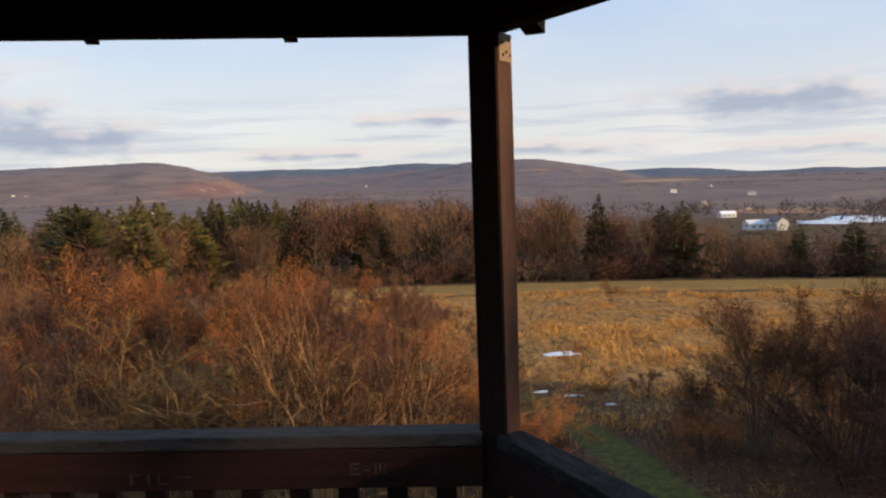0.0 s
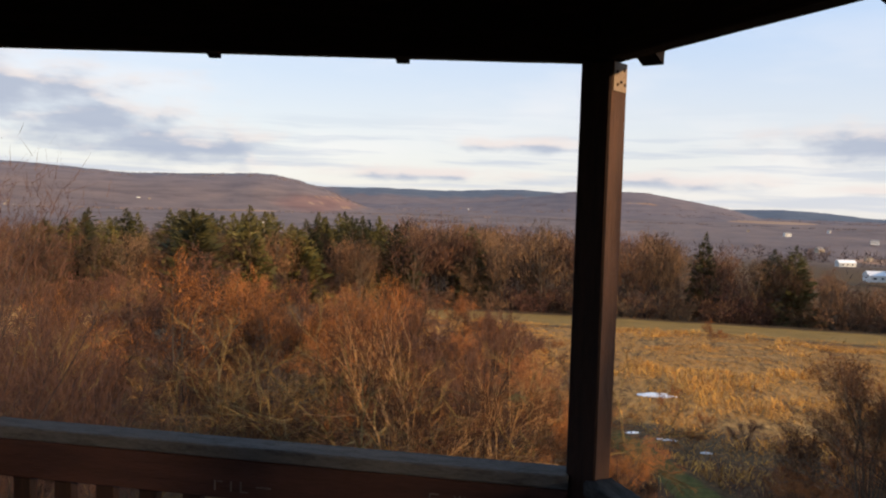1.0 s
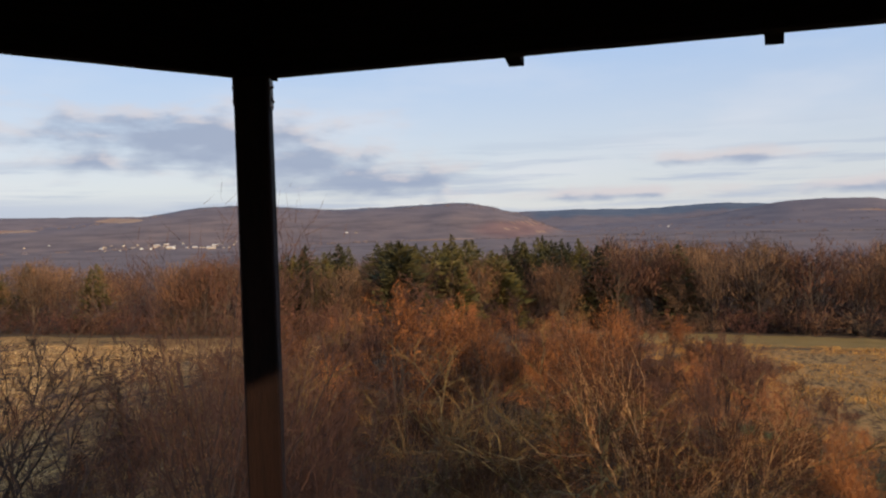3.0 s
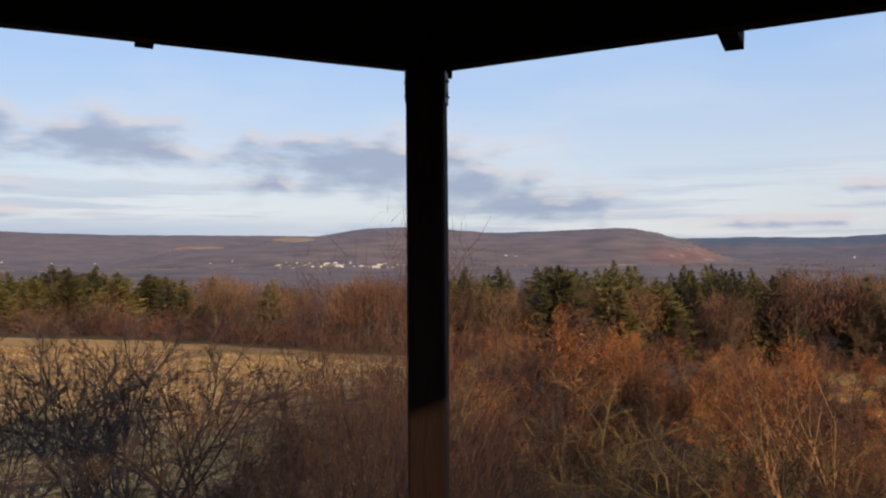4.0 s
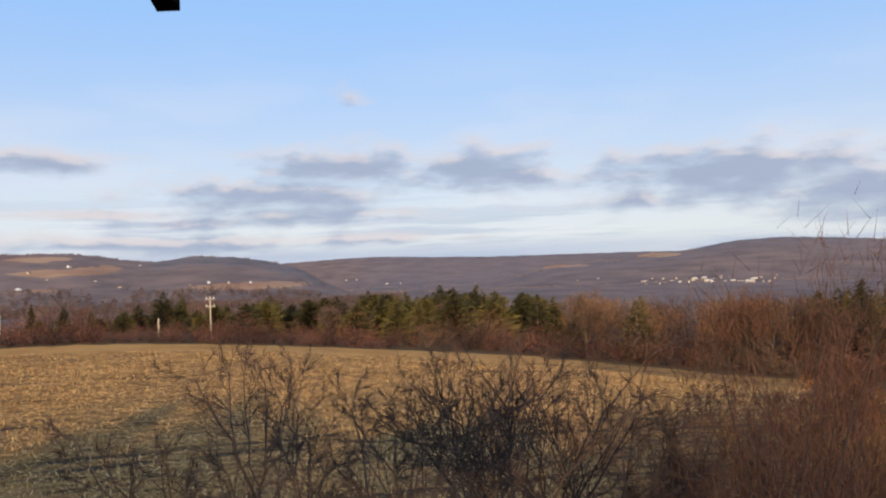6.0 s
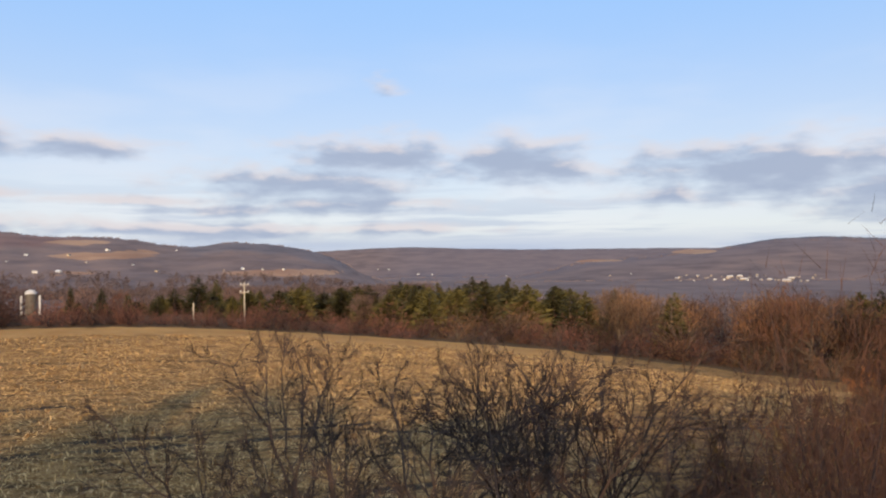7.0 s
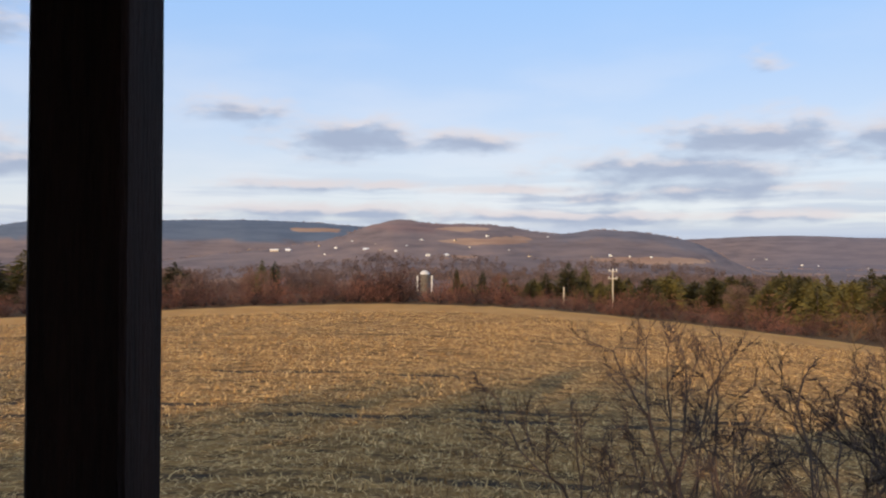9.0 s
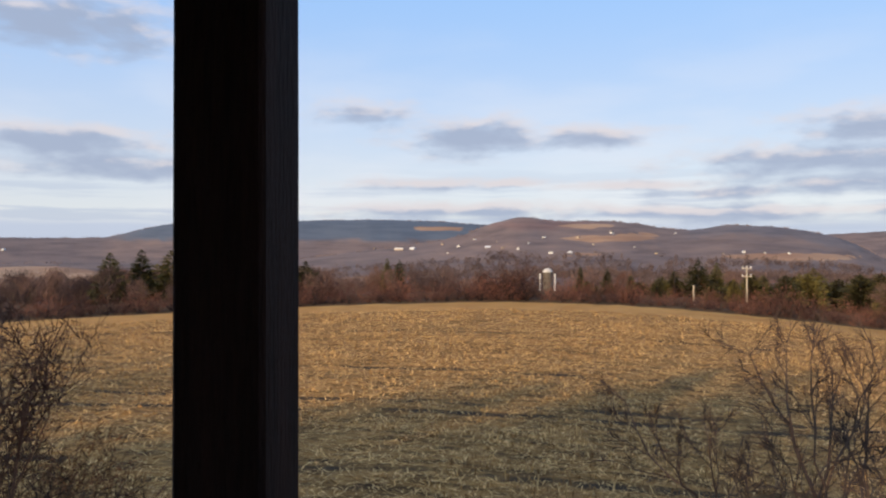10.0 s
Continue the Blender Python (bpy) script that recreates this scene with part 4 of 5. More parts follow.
# low brambles between the track and the meadow
for i in range(22):
    x, y = polar(rng.uniform(-27, -2), rng.uniform(14.5, 20.5))
    if track_distance(np.array(x), np.array(y)) > 1.2:
        shrub(rng.choice((1, 4, 4, 0)), x, y, rng.uniform(0.45, 1.0), 1.5)

# dark thorn shrubs beside the stubble field
THORNS = [thorn_meshes(21, 4.3, 8, BARK_THORN, BARK_THORN, 1.5), thorn_meshes(24, 4.3, 6, BARK_THORN, BARK_THORN, 2.2), thorn_meshes(23, 4.2, 8, BARK_THORN, TWIG_RED, 1.9)]
for i, (x, y, s) in enumerate(((-9.7, 3.9, 1.0), (-9.3, 6.2, 1.02), (-8.2, 8.0, 0.92), (-12.5, 7.9, 0.95))):
    plant(THORNS, i % 3, x, y, s, rng.uniform(0, 360), "leafless dark thorn shrub with crooked branches", "shrub", "thorn shrubs", ("thorn_shrub", "framework", "crown"))

# a slender young tree close to the deck
SAPLING = [bare_tree_meshes(31, 5.25, 1.25, 9000, BARK_DARK, SHOOTS, 0.2, 0.005, 0.45)]
for x, y, s in ((-5.2, 6.0, 1.04), (-6.3, 7.8, 0.72), (-4.6, 6.9, 0.72)):
    plant(SAPLING, 0, x, y, s, rng.uniform(0, 360), "slender leafless young tree with red-brown shoots", "tree", "", ("sapling", "framework", "crown"))

# woods past the meadow
BARES = [bare_tree_meshes(41, 11, 3.0, 1150, BARK, TWIG_GREY, 0.22, 0.062, 0.75), bare_tree_meshes(42, 10, 3.3, 1150, BARK, TWIG_UMBER, 0.22, 0.062, 0.75), bare_tree_meshes(43, 11, 2.5, 1150, BARK, TWIG_GREY, 0.22, 0.062, 0.75),
         bare_tree_meshes(44, 9, 3.0, 1150, BARK, TWIG_RED, 0.22, 0.062, 0.75), bare_tree_meshes(45, 10, 3.6, 1500, BARK, TWIG_MAUVE, 0.15, 0.07), bare_tree_meshes(46, 9, 3.4, 1500, BARK, TWIG_MAUVE, 0.12, 0.07)]
BARE_H = (11.0, 10.0, 11.0, 9.0, 10.0, 9.0)
PINES = [conifer_meshes(51, 10, 3.3, NEEDLE), conifer_meshes(52, 10, 4.0, NEEDLE_OLIVE, 28, 0.08, 0.4), conifer_meshes(53, 10, 3.7, NEEDLE_OLIVE, 30, 0.06, 0.35), conifer_meshes(54, 10, 5.2, NEEDLE_OLIVE, 34, 0.03, 0.45, 0.45, 6)]
BRUSH = [brush_meshes(61, 3.0, 2.3, 860, BARK_DARK, HEDGE, 0.058, 0.6), brush_meshes(62, 3.0, 2.3, 430, BARK, TWIG_UMBER), brush_meshes(63, 2.8, 2.2, 430, BARK, TWIG_GREY)]


def bare_tree(kind, x, y, top):
    s = top / BARE_H[kind]
    w = rng.uniform(0.95, 1.25)
    plant(BARES, kind, x, y, s * w, rng.uniform(0, 360), "tall leafless grey-brown woodland tree", "tree", "trees of the wood", ("bare_tree", "trunk", "crown"), 1 / w)


def conifer(kind, x, y, top, w=1.0):
    label = "dark green spruce with a pointed crown" if kind == 0 else "olive green pine with a ragged crown"
    plant(PINES, kind, x, y, top / 10 * w, rng.uniform(0, 360), label, "tree", "conifers", ("conifer", "trunk", "crown"), 1 / w)


def thicket(kind, x, y, top):
    plant(BRUSH, kind, x, y, top / 3, rng.uniform(0, 360), "low leafless red-brown hedge shrub", "shrub", "hedge round the field", ("hedge_shrub", "framework", "crown"), rng.uniform(0.85, 1.1))


def top_at(az, r, el, x, y):
    return EYE_Z + r * math.tan(radians(el)) - ground_at(x, y)


WOOD_AZ = (-32, -24, -19, -15, -12, -6, 0, 4, 10, 17, 25, 33, 40, 46, 53, 60, 68, 76, 85, 100, 130)
WOOD_EL = (-4.6, -4.6, -4.5, -3.4, -2.6, -2.0, -1.4, -1.1, -1.5, -1.4, -1.4, -1.3, -1.6, -2.0, -1.6, -1.2, -1.5, -1.8, -2.3, -2.4, -2.2)
for i in range(230):
    az = rng.uniform(-33, 72)
    if az < -16 and rng.random() < 0.5:
        continue
    r = field_edge(az) + 4 + 55 * rng.random() ** 1.5
    x, y = polar(az, float(r))
    if az > 55 and r < 98:
        r = 98 + rng.uniform(0, 20)
        x, y = polar(az, r)
    top = top_at(az, float(r), float(np.interp(az, WOOD_AZ, WOOD_EL)) - rng.uniform(-0.3, 0.8), x, y)
    if 13 < az < 40 and rng.random() < 0.55:
        conifer(rng.choice((0, 1, 2, 2, 3)), x, y, top * rng.uniform(0.95, 1.06), rng.uniform(0.9, 1.35))
    elif 13 < az < 40:
        bare_tree(rng.choice((0, 1, 2, 3)), x, y, top * 0.86)
    elif 44 < az < 80 and rng.random() < (0.8 if az > 55 else 0.35):
        conifer(rng.choice((1, 2, 3, 3)), x, y, top, rng.uniform(1.2, 1.6))
    else:
        bare_tree(rng.choice((0, 1, 2, 3)) if az < 54 else 4, x, y, top)
for az, r, el, kind, w in ((-8.8, 86, -1.75, 2, 0.55), (-14.6, 86, -2.4, 0, 1.05), (-13.3, 87, -2.7, 0, 1.1), (-22.2, 85, -4.1, 0, 1.0), (-25.5, 85, -3.9, 0, 1.35),
                           (7.9, 88, -1.95, 0, 1.15), (17.1, 105, -1.42, 0, 0.9), (29.5, 108, -1.25, 1, 0.9), (26.0, 105, -1.6, 1, 1.2), (24.4, 104, -1.65, 2, 1.2), (12.7, 106, -1.6, 0, 0.8),
                           (63.0, 112, -0.75, 2, 1.0), (62.0, 112, -1.0, 1, 1.0), (60.3, 114, -0.85, 2, 0.9), (65.5, 115, -1.2, 1, 1.2), (68.2, 112, -1.0, 2, 1.1), (70.5, 116, -1.3, 1, 1.3),
                           (52.8, 105, -1.75, 0, 0.9), (48.7, 100, -2.0, 2, 0.9), (72.5, 118, -1.5, 1, 1.3), (75.2, 118, -1.05, 2, 1.2), (78.3, 120, -1.6, 2, 1.2), (81.2, 120, -0.75, 0, 1.0), (82.4, 118, -0.55, 1, 1.2),
                           (84.0, 118, -1.3, 2, 1.2), (87.0, 125, -1.5, 0, 1.0), (88.6, 122, -1.2, 0, 1.0), (90.5, 124, -0.95, 0, 0.6), (103.7, 150, -0.55, 0, 0.8), (104.6, 152, -0.5, 0, 0.8),
                           (110.5, 150, -0.7, 1, 1.3), (121.5, 130, 0.1, 0, 1.2), (123.5, 132, -0.1, 0, 1.3), (119.6, 128, 0.05, 1, 1.1)):
    x, y = polar(az, r)
    conifer(kind, x, y, top_at(az, r, el, x, y), w * (1.2 if kind == 0 else 1.5))
for i in range(215):
    az = -33 + i * 99 / 99 if i < 99 else 66 + (i - 99) * 68 / 115
    az += rng.uniform(-0.25, 0.25)
    r = float(field_edge(az)) + (rng.uniform(2, 7) if az < 66 else (1.8, 4.2)[i % 2] + rng.uniform(-0.6, 0.6))
    x, y = polar(az, r)
    top = rng.uniform(2.2, 3.6) if az < 66 else rng.uniform(1.3, 2.5) * (1.5 if rng.random() < 0.08 else 1)
    if abs(az - 93.0) < 0.9:
        top = 1.0
    thicket(0 if az > 66 else rng.choice((0, 0, 1)) if az > 45 else rng.choice((0, 1, 2)), x, y, top)
for az, off, top in ((95.4, 3.5, 4.3), (94.4, 4.5, 3.6), (96.3, 4.0, 3.2), (103.4, 4.0, 3.2), (87.2, 4.0, 3.0), (109.0, 4.0, 3.4)):
    x, y = polar(az, float(field_edge(az)) + off)
    thicket(0, x, y, top)
for i in range(64):
    az = rng.uniform(54, 91)
    r = rng.uniform(96, 132)
    x, y = polar(az, r)
    conifer(rng.choice((1, 2, 3, 3)), x, y, top_at(az, r, float(np.interp(az, (54, 62, 75, 84, 91), (-1.9, -1.2, -1.5, -1.7, -2.2))) - rng.uniform(-0.1, 0.6), x, y), rng.uniform(1.4, 2.0))
for i in range(38):
    az = rng.uniform(14, 36)
    r = rng.uniform(88, 112)
    x, y = polar(az, r)
    conifer(rng.choice((0, 1, 1, 2, 2)), x, y, top_at(az, r, -1.2 - rng.uniform(0, 0.9), x, y), rng.uniform(0.9, 1.3))
for i in range(30):                                      # young trees along the wood's edge
    az = rng.uniform(3, 42)
    r = float(field_edge(az)) + rng.uniform(2, 9)
    x, y = polar(az, r)
    bare_tree(rng.choice((0, 1, 1, 2)), x, y, rng.uniform(5.0, 8.0))
for i in range(46):                                      # dense brush before the wood beyond the meadow
    az = rng.uniform(-33, 8)
    x, y = polar(az, float(field_edge(az)) + rng.uniform(3, 9))
    thicket(rng.choice((0, 1, 2)), x, y, rng.uniform(2.8, 4.6))
for i in range(36):                                      # woods to the south-west
    az, r = rng.uniform(116, 134), rng.uniform(120, 260)
    x, y = polar(az, r)
    bare_tree(rng.choice((4, 5)), x, y, top_at(az, r, rng.uniform(-2.2, -0.7), x, y))
for i in range(70):
    az = rng.uniform(-33, 66)
    r = float(field_edge(az)) + rng.uniform(5, 22)
    x, y = polar(az, r)
    thicket(rng.choice((0, 1, 2, 2)), x, y, rng.uniform(3.5, 6.0))
for i in range(165):
    az = rng.uniform(78, 134)
    r = rng.uniform(88, 260)
    if (az < 92 and r < 130) or abs(az - 93.0) < 1.6:
        continue
    x, y = polar(az, r)
    bare_tree(rng.choice((3, 4, 4, 5, 5)), x, y, top_at(az, r, rng.uniform(-2.5, -1.0), x, y))

# unseen trees added behind the deck to shade the near field
for i in range(64):
    u = -4.3 - 1.05 * i * 0.5 if i < 24 else -17 - 0.82 * (i - 24)
    t = (18.5, 25.0, 21.5, 29.0)[i % 4] + rng.uniform(-1.2, 1.2)
    x, y = 0.899 * t + 0.438 * u, -0.438 * t + 0.899 * u
    tall = float(np.interp(u, (-50, -16, -10, -4), (9.0, 10.0, 11.0, 13.5))) * rng.uniform(0.80, 1.28)
    if i % 4 == 1:
        continue
    if i % 3 < 1:
        conifer(rng.choice((1, 2)), x, y, tall, 0.62 if u > -7 else 1.0)
    else:
        bare_tree(rng.choice((0, 1, 2, 3)), x, y, tall)
# sparse trees out of view, added to dapple the deck and ground beyond
for u, t in ((-3.4, 24.0), (-1.8, 28.0), (-0.2, 23.0), (1.4, 27.0), (3.0, 24.0), (4.4, 28.5)):
    bare_tree(rng.choice((0, 1, 2)), 0.899 * t + 0.438 * u, -0.438 * t + 0.899 * u, rng.uniform(11.5, 13.5))
for u, t in ((-12.0, 24.0), (-10.4, 21.0), (-8.8, 24.5), (-7.2, 21.5), (-5.6, 25.0), (-4.2, 22.0)):
    conifer(2, 0.899 * t + 0.438 * u, -0.438 * t + 0.899 * u, rng.uniform(9.5, 14.5), 1.0)
# low shrubs out of view, added to keep sun off the ground
for u, t in ((-3.2, 7.0), (-1.2, 8.5), (1.0, 7.5), (3.0, 8.8)):
    shrub(1, 0.899 * t + 0.438 * u, -0.438 * t + 0.899 * u, 4.6, 1.25)
# conifers out of view, added as blockers to shade the near shrubs
for u, t, tall in ((5.0, 8.0, 7.4), (6.4, 7.0, 7.4), (7.8, 8.6, 7.2), (9.2, 7.4, 5.7), (13.6, 14.0, 5.6), (15.6, 15.2, 5.6), (17.6, 14.2, 5.2)):
    conifer(2, 0.899 * t + 0.438 * u, -0.438 * t + 0.899 * u, tall, 0.85)


def far_woods():
    """Rounded leafless crowns over the valley floor and the lower slopes."""
    g = np.random.default_rng(5)
    n = 9500
    side = g.random(n) < 0.32
    az = np.where(side, g.uniform(-36, 70, n), g.uniform(66, 134, n))
    r = np.where(side, 120 * (480 / 120) ** g.random(n), 400 + 700 * g.random(n) ** 0.9)
    x, y = -r * np.sin(np.radians(az)), r * np.cos(np.radians(az))
    z = height(x, y)
    el = np.degrees(np.arctan2(z - EYE_Z, r))
    keep = (value_noise(x / 70, y / 70, 12) > np.where(side & (az < 0), -0.06, -0.30)) & ((az > -10) | (r > 200) | (g.random(n) < 0.12))
    for a0, e0, wa, we in FARMS:
        keep &= ((az - a0) / wa) ** 2 + ((el - e0) / we) ** 2 > 1.1
    x, y, z, r = x[keep], y[keep], z[keep], r[keep]
    m = len(x)
    tall = g.uniform(4.5, 8.5, m) * np.where(r > 480, 1.35, 1.0)
    vs, fs, k = [], [], 0
    for _ in range(24):
        q = unit(g.normal(0, 1, (m, 3))) * g.uniform(0.4, 1, (m, 1))
        p = np.stack((x + q[:, 0] * tall * 0.34, y + q[:, 1] * tall * 0.34, z + tall * (0.42 + 0.42 * q[:, 2])), 1)
        d = unit(q * 0.7 + g.normal(0, 0.4, (m, 3)) + np.array((0, 0, 0.3)))
        v, f = fans(g, p, d, tall * 0.22, 0.08 + r / 1150)
        vs.append(v)
        fs.append(f + k)
        k += len(v)
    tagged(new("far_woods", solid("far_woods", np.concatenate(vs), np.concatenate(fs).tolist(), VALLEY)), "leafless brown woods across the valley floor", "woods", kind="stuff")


def hillside_woods():
    """Leafless treetops along the crests of the ridges, as small ragged spires."""
    g = np.random.default_rng(6)
    az = g.uniform(-32, 134, 9000)
    n = len(az)
    crest = np.array([1600, 2300, 2500, 3000])[g.integers(0, 4, n)]
    r = crest + g.uniform(-1, 1, n) * 0.02 * crest
    x, y = -r * np.sin(np.radians(az)), r * np.cos(np.radians(az))
    z = height(x, y)
    el = np.degrees(np.arctan2(z - EYE_Z, r))
    keep = (value_noise(az * 1.3, crest / 100.0, 31) > -0.2)
    for a0, e0, wa, we in FARMS:
        keep &= ((az - a0) / wa) ** 2 + ((el - e0) / we) ** 2 > 1.0
    q = np.stack((x, y, z - 1.5), 1)[keep]
    m = len(q)
    vs, fs, k = [], [], 0
    for _ in range(3):
        p = q + np.concatenate((g.normal(0, 3, (m, 2)), np.zeros((m, 1))), 1)
        d = unit(np.concatenate((g.normal(0, 0.15, (m, 2)), np.ones((m, 1))), 1))
        v, f = fans(g, p, d, g.uniform(2.5, 5.0, m), g.uniform(3, 6, m))
        vs.append(v)
        fs.append(f + k)
        k += len(v)
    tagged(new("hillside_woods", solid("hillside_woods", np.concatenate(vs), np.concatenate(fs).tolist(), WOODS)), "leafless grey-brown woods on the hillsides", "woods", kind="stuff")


far_woods()
hillside_woods()


def blades(name, x, y, length, width, lean, material, label, category, seed, lift=0.0, droop=0.9):
    g = np.random.default_rng(seed)
    n = len(x)
    p = np.stack((x, y, height(x, y) - 0.02 + lift), 1)
    a = g.uniform(0, 6.283, n)
    d = unit(np.stack((np.cos(a) * lean, np.sin(a) * lean, np.ones(n)), 1))
    side = np.stack((-np.sin(a + g.normal(0, .8, n)), np.cos(a), np.zeros(n)), 1) * (width / 2)[:, None]
    mid = p + d * (length * 0.6)[:, None]
    tip = mid + unit(d + np.stack((np.cos(a), np.sin(a), -g.uniform(0.2, 1.4, n)), 1) * droop) * (length * 0.5)[:, None]
    if droop < 0.5:                                  # a flat leaf, pointed at both ends
        v = np.stack((p, mid - side, tip, mid + side), 1).reshape(-1, 3)
        quads, tris = np.arange(4 * n).reshape(-1, 4).tolist(), []
    else:
        v = np.stack((p - side, p + side, mid + side, mid - side, tip), 1).reshape(-1, 3)
        b = np.arange(n) * 5
        quads = np.stack((b, b + 1, b + 2, b + 3), 1).tolist()
        tris = np.stack((b + 3, b + 2, b + 4), 1).tolist()
    tagged(new(name, solid(name, v, quads + tris, material)), label, category, kind="stuff")


def make_stubble():
    g = np.random.default_rng(3)
    row = 0.76

    def scatter(n, near):
        az = g.uniform(34, 134, n)
        r = np.sqrt(g.uniform(10.5 ** 2, 74 ** 2, n))
        keep = g.random(n) < np.clip(near / r, 0.2, 1)
        az, r = az[keep], r[keep]
        x, y = -r * np.sin(np.radians(az)), r * np.cos(np.radians(az))
        keep = (r < field_edge(az) - 10 + 2 * value_noise(az, r * 0, 44)) & ((az > 52) | (r > 38))
        for line in WHEEL_LINES:
            keep &= (np.abs(x - line + 0.4 * np.sin(0.13 * y + line)) > 0.24) | (g.random(len(x)) < 0.25)
        return x[keep], y[keep]
    x, y = scatter(90000, 24)
    x = np.round(x / row) * row + g.normal(0, 0.06, len(x))
    patchy = value_noise(x / 5, y / 5, 43) > -0.15
    x, y = x[patchy], y[patchy]
    far = 1 + np.hypot(x, y) / 60
    near = np.interp(np.hypot(x, y), (12, 24), (2.3, 1.1))
    blades("corn_stubble", x, y, g.uniform(0.08, 0.24, len(x)) * near, g.uniform(0.011, 0.024, len(x)) * far, np.abs(g.normal(0, 0.6, len(x))), STRAW, "cut corn stalks standing in rows of a stubble field", "stubble", 4)
    x, y = scatter(340000, 20)
    far = 1 + np.hypot(x, y) / 60
    blades("corn_litter", x, y, g.uniform(0.13, 0.34, len(x)), g.uniform(0.012, 0.027, len(x)) * far, g.uniform(1.5, 8, len(x)), STRAW, "dry corn leaves lying on the field", "stubble", 5, 0.03, 0.25)


make_stubble()


def make_grass():
    g = np.random.default_rng(8)
    n = 190000
    az = g.uniform(-36, 14, n)
    r = np.sqrt(g.uniform(6 ** 2, 66 ** 2, n))
    x, y = -r * np.sin(np.radians(az)), r * np.cos(np.radians(az))
    tuft = value_noise(x / 1.6, y / 1.6, 21) + 0.7 * value_noise(x / 6, y / 6, 22)
    keep = (tuft > -0.30) & (track_distance(x, y) > 0.6) & (g.random(n) < np.clip(18 / r, 0.3, 1)) & ((r > 17) | (g.random(n) < 0.35))
    x, y, tuft = x[keep], y[keep], tuft[keep]
    blades("dead_grass", x, y, g.uniform(0.08, 0.22, len(x)) * (0.9 + 7.5 * np.clip(tuft, 0, 1) ** 1.4), g.uniform(0.005, 0.012, len(x)) * (1 + np.hypot(x, y) / 26), g.uniform(0.2, 1.8, len(x)), GRASS, "tussocks of bleached dead grass in the meadow", "grass", 9)
    n = 30000
    az = g.uniform(-36, 60, n)
    r = np.sqrt(g.uniform(6 ** 2, np.where(az < -2, 19, 34) ** 2, n))
    x, y = -r * np.sin(np.radians(az)), r * np.cos(np.radians(az))
    keep = track_distance(x, y) > 0.7
    x, y = x[keep], y[keep]
    blades("undergrowth", x, y, g.uniform(0.3, 0.8, len(x)), g.uniform(0.006, 0.015, len(x)), g.uniform(0.4, 3.0, len(x)), TWIG_RED, "dead weeds and grass under the shrubs", "undergrowth", 10)


make_grass()

# ---------------------------------------------------------------- snow, buildings and poles far off


def snow_patch(az, r, sx, sy, turn, sz=0.07):
    sz = min(sz, 0.13 * sx)
    x, y = polar(az, r)
    bm = bmesh.new()
    bmesh.ops.create_icosphere(bm, subdivisions=3, radius=1)
    for v in bm.verts:
        n = noise.noise(v.co * 1.6 + Vector((az, r, 0)))
        v.co *= 1 + 0.45 * n
        v.co = Vector((v.co.x * sx, v.co.y * sy, v.co.z * sz))
    ob = part("snow_patch", bm, SNOW, None)
    ob.matrix_world = pose(x, y, ground_at(x, y) + 0.01, 0, 0, turn)
    tagged(ob, "small patch of old snow on dead grass", "snow", "snow patches")


for az, r, sx, sy, turn in ((-5.9, 28.5, 0.62, 0.40, 10), (-4.3, 21.5, 0.22, 0.07, 20), (-6.8, 21.0, 0.25, 0.06, 0), (-9.5, 20.0, 0.14, 0.07, 0), (58, 10.6, 1.0, 0.5, 60), (63, 11.2, 1.2, 0.5, 70),
                            (70, 12.0, 0.9, 0.4, 75), (53, 10.0, 0.7, 0.4, 50), (97, 14.2, 0.6, 0.2, 10), (47, 11.5, 0.7, 0.4, 40), (78, 13, 0.5, 0.25, 80)):
    snow_patch(az, r, sx, sy, turn)


snow_patch(-25.8, 268, 13, 13, 25, 1.5)
snow_patch(-23.6, 246, 5, 9, 25, 1.0)


def house_parts(w, d, h, wall_mat, roof_mat):
    bm = bmesh.new()
    bmesh.ops.create_cube(bm, size=1)
    for v in bm.verts:
        v.co = Vector((v.co.x * w, v.co.y * d, (v.co.z + 0.5) * h - 0.0))
    apex = h + d * 0.32
    for s in (-1, 1):
        bm.faces.new([bm.verts.new(p) for p in ((s * w / 2, -d / 2, h), (s * w / 2, d / 2, h), (s * w / 2, 0, apex))])
    me = bpy.data.meshes.new("wall")
    bm.to_mesh(me)
    bm.free()
    me.materials.append(wall_mat)
    bm = bmesh.new()
    for s in (-1, 1):
        o = 0.4
        e = [(-w / 2 - o, s * (d / 2 + o), h - 0.15), (w / 2 + o, s * (d / 2 + o), h - 0.15), (w / 2 + o, 0, apex + 0.1), (-w / 2 - o, 0, apex + 0.1)]
        lo = [bm.verts.new(p) for p in e]
        hi = [bm.verts.new((p[0], p[1], p[2] + 0.25)) for p in e]
        bm.faces.new(lo)
        bm.faces.new(hi)
        for q in range(4):
            bm.faces.new((lo[q], lo[(q + 1) % 4], hi[(q + 1) % 4], hi[q]))
    bmesh.ops.recalc_face_normals(bm, faces=bm.faces)
    roof = bpy.data.meshes.new("roof")
    bm.to_mesh(roof)
    bm.free()
    roof.materials.append(roof_mat)
    bm = bmesh.new()
    bmesh.ops.create_cube(bm, size=1)
    bmesh.ops.scale(bm, vec=(w * 0.1, d + 0.1, h * 0.3), verts=bm.verts)
    win = bpy.data.meshes.new("window")
    bm.to_mesh(win)
    bm.free()
    win.materials.append(GLASS_DARK)
    return me, roof, win


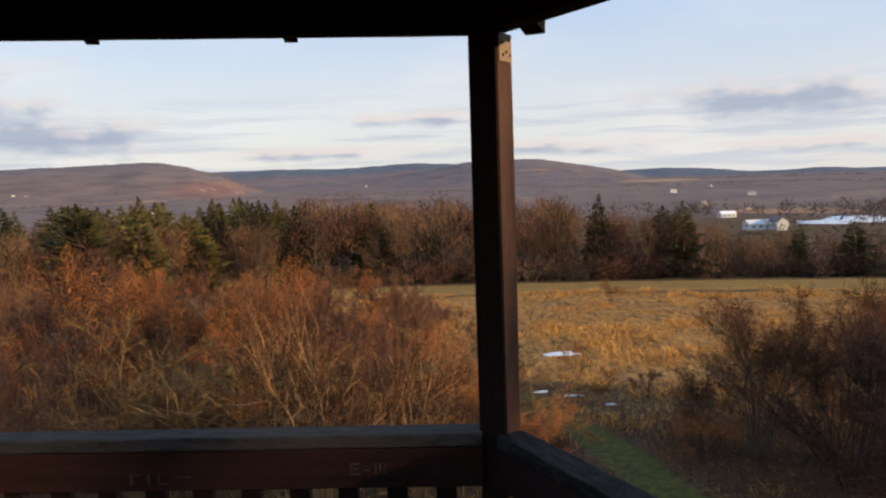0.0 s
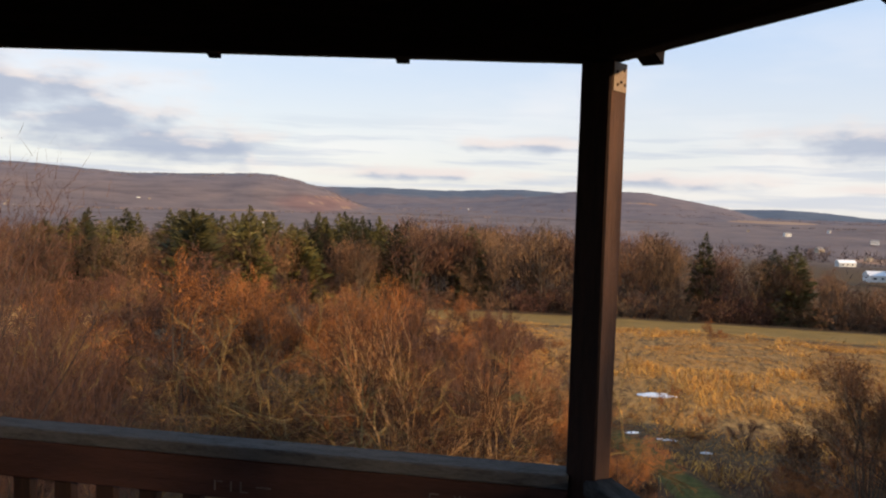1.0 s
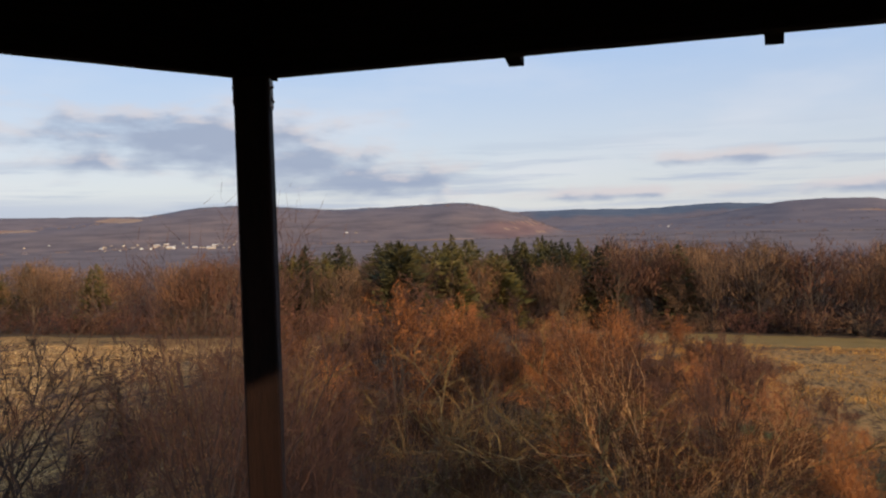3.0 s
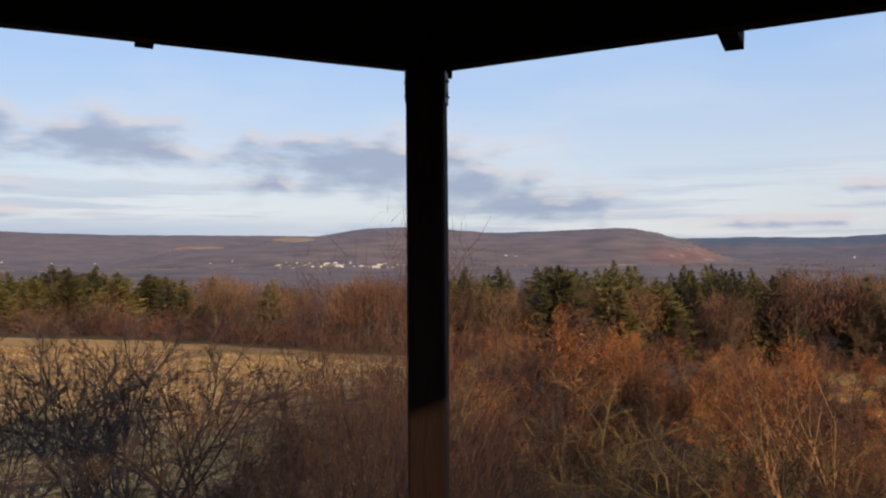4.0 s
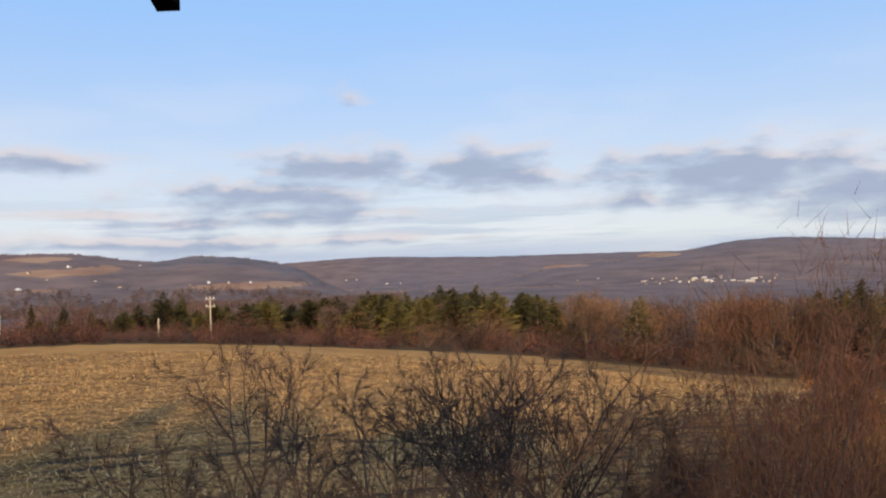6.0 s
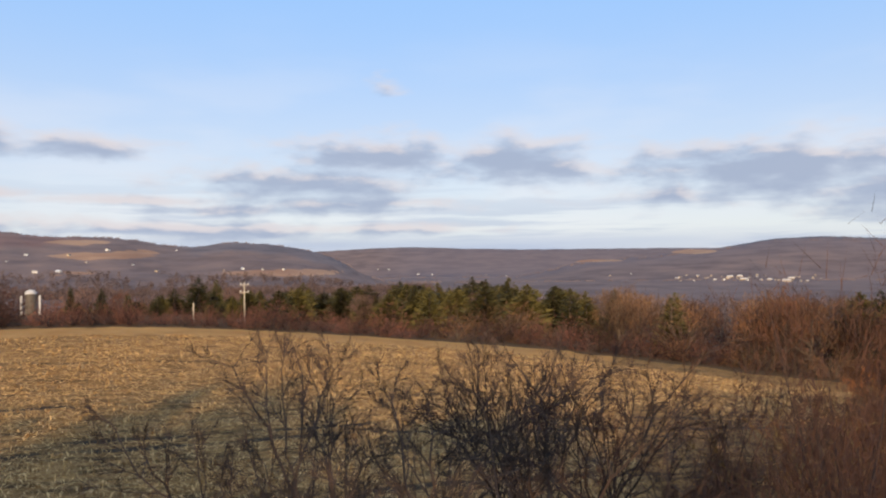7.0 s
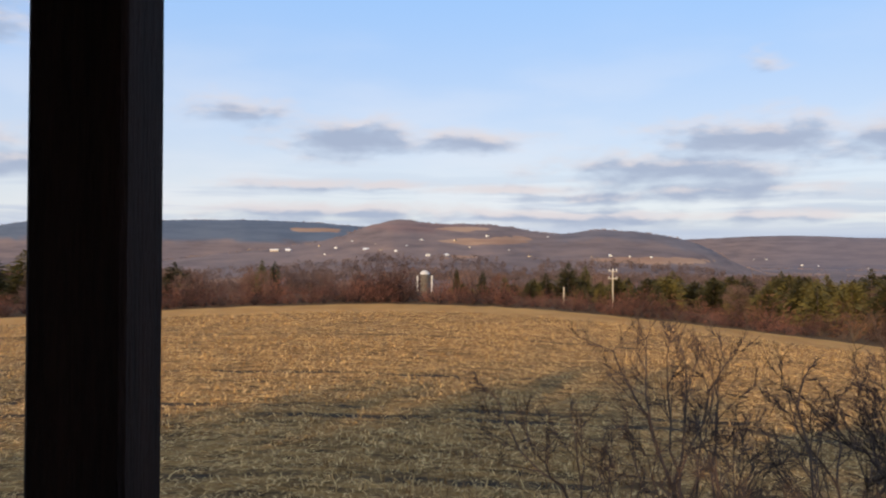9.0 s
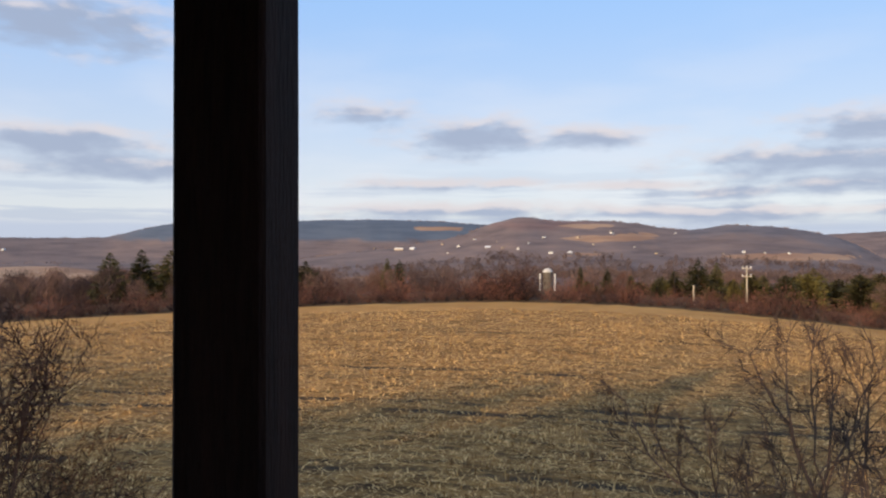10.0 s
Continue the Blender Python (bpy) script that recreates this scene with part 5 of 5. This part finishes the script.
HOUSES = [(house_parts(14, 9, 6, WHITE, ROOF), 14, 6, "white clapboard house with a grey gable roof"), (house_parts(26, 12, 6, WHITE, SNOW), 26, 6, "long white farm building with a snowy roof"),
          (house_parts(40, 16, 7, TAN, WHITE), 40, 7, "long tan building with a pale roof"), (house_parts(11, 9, 5, TAN, ROOF), 11, 5, "small tan house with a grey roof")]


def house(kind, az, r, turn, s=1.0):
    (wall, roof, win), w, h, label = HOUSES[kind]
    x, y = polar(az, r)
    z = min(ground_at(x + dx, y + dy) for dx in (-5, 5) for dy in (-5, 5)) + 1.0
    ob = thing("house", pose(x, y, z, 0, 0, turn) @ Matrix.Scale(s * (0.46 if r < 700 else 0.36), 4), label, "house", "houses in the valley")
    part("wall", wall, wall.materials[0], ob)
    part("roof", roof, roof.materials[0], ob)
    for q in (-0.28, 0, 0.28):
        part("window", win, GLASS_DARK, ob).location = (q * w, 0, h * 0.55)


TOWN_EL = -1.02


def place_by_sight(kind, az, el, turn, s=1.0, lo=300, hi=3600):
    """Sets a house where the line of sight meets the slope."""
    rr = np.geomspace(lo, hi, 400)
    xx, yy = -rr * math.sin(radians(az)), rr * math.cos(radians(az))
    ee = np.degrees(np.arctan2(height(xx, yy) - EYE_Z, rr))
    i = int(np.argmax(ee >= el)) if (ee >= el).any() else int(np.argmax(ee))
    house(kind, az, float(rr[i]), turn, s)


for az, el, kind, s in ((23.2, -2.2, 0, 0.6), (31.6, -0.5, 0, 1.2), (30.9, -0.55, 3, 1.2), (8.2, -0.7, 0, 1.4), (-16.5, -1.5, 0, 1.3),
                        (88.6, 1.35, 0, 0.9), (93.0, -0.15, 0, 0.9), (91.6, -0.1, 1, 0.6), (95.4, 0.15, 0, 0.8), (96.5, 0.25, 3, 0.8), (93.5, 1.0, 0, 0.7), (97.6, 0.3, 1, 0.7), (99.8, 0.35, 1, 0.8), (104.2, 0.1, 2, 0.8), (103.2, 0.15, 1, 0.8),
                        (79.7, -0.1, 1, 0.9), (78.3, -0.1, 0, 0.8), (76.8, -0.15, 0, 0.8), (67.0, -0.6, 0, 1.5), (66.0, -0.65, 1, 1.1), (70.0, -0.2, 0, 1.3), (69.2, -0.25, 0, 1.5), (91.0, 1.0, 3, 0.8), (98.6, 0.9, 0, 0.7), (101.0, 0.5, 3, 0.8),
                        (85.5, -0.2, 3, 0.8), (51.5, -0.75, 0, 0.8), (53.0, -0.85, 3, 0.9), (60.5, -0.8, 0, 0.9), (62.0, -0.7, 3, 0.9), (63.1, -0.75, 1, 0.6),
                        (71.6, -0.35, 3, 0.9), (73.0, -0.1, 0, 0.6), (81.0, -0.15, 3, 0.7), (87.0, 0.3, 0, 0.6), (89.9, 0.45, 3, 0.6), (94.6, 0.6, 0, 0.5), (96.9, 0.7, 3, 0.6), (84.2, 1.3, 0, 0.5), (100.6, -0.1, 0, 0.6), (106.0, 0.2, 3, 0.7),
                        (-11.5, -1.6, 3, 0.8), (-14.0, -1.9, 0, 0.8), (-19.2, -2.2, 0, 0.8), (130.6, 0.0, 1, 1.0)):
    place_by_sight(kind, az, el, rng.uniform(0, 180), s * (1.35 if az > 84 else 1.0))
for i in range(46):                                      # the small town below the ridge
    az = 39.3 + 9.4 * ((i * 0.618) % 1.0) + rng.uniform(-0.3, 0.3)
    place_by_sight(rng.choice((0, 2, 3, 3, 3, 2)), az, TOWN_EL + rng.uniform(-0.30, 0.14), rng.uniform(0, 180), rng.uniform(0.45, 1.2))
for az, el, kind, turn, s in ((-17.6, -3.75, 1, 12, 0.5), (-18.9, -3.3, 3, 20, 0.6), (-19.6, -4.75, 1, 8, 0.5), (-20.9, -4.8, 0, 95, 0.7), (-16.0, -2.9, 3, 30, 0.8)):
    place_by_sight(kind, az, el, turn, s, 150)


def make_silo():
    x, y = polar(93.1, 330)
    z = ground_at(x, y)
    silo = thing("silo", pose(x, y, z), "pale concrete farm silo with a domed cap", "silo")
    top = EYE_Z + 330 * math.tan(radians(-1.48)) - z
    bm = bmesh.new()
    bmesh.ops.create_cone(bm, cap_ends=True, segments=24, radius1=2.0, radius2=2.0, depth=top)
    bmesh.ops.translate(bm, vec=(0, 0, top / 2), verts=bm.verts)
    part("barrel", bm, CONCRETE, silo)
    bm = bmesh.new()
    bmesh.ops.create_uvsphere(bm, u_segments=24, v_segments=12, radius=2.1)
    bmesh.ops.delete(bm, geom=[v for v in bm.verts if v.co.z < -0.1], context="VERTS")
    bmesh.ops.translate(bm, vec=(0, 0, top), verts=bm.verts)
    bmesh.ops.scale(bm, vec=(1, 1, 0.8), verts=bm.verts, space=Matrix.Translation((0, 0, -top)))
    part("dome", bm, WHITE, silo, "white metal dome")
    for dx in (-3.1, 3.0):
        bm = bmesh.new()
        bmesh.ops.create_cone(bm, cap_ends=True, segments=12, radius1=0.36, radius2=0.34, depth=top - 0.6)
        bmesh.ops.translate(bm, vec=(0.3, dx, (top - 0.6) / 2), verts=bm.verts)
        part("fill_pipe", bm, WHITE, silo, "white upright pipe")


def make_pole(az, r, el, arms, thick):
    x, y = polar(az, r)
    z = ground_at(x, y)
    h = EYE_Z + r * math.tan(radians(el)) - z
    pole = thing("utility_pole", pose(x, y, z, 0, 0, az), "weathered pale wooden utility pole", "pole", "utility poles")
    bm = bmesh.new()
    bmesh.ops.create_cone(bm, cap_ends=True, segments=10, radius1=thick, radius2=thick * 0.7, depth=h + 0.5)
    bmesh.ops.translate(bm, vec=(0, 0, h / 2 - 0.25), verts=bm.verts)
    part("shaft", bm, POLE, pole)
    for dz in arms:
        part("crossarm", box(0.95, 0.08, 0.09, 0.01, (0, -0.15, h - dz)), POLE, pole)
        for s in (-0.38, 0, 0.38):
            bm = bmesh.new()
            bmesh.ops.create_cone(bm, cap_ends=True, segments=8, radius1=0.06, radius2=0.04, depth=0.18)
            bmesh.ops.translate(bm, vec=(s, -0.15, h - dz + 0.15), verts=bm.verts)
            part("insulator", bm, WHITE, pole)


make_silo()
make_pole(79.2, 86, -0.93, (0.3, 1.1), 0.105)
make_pole(82.6, 84, -2.3, (), 0.115)
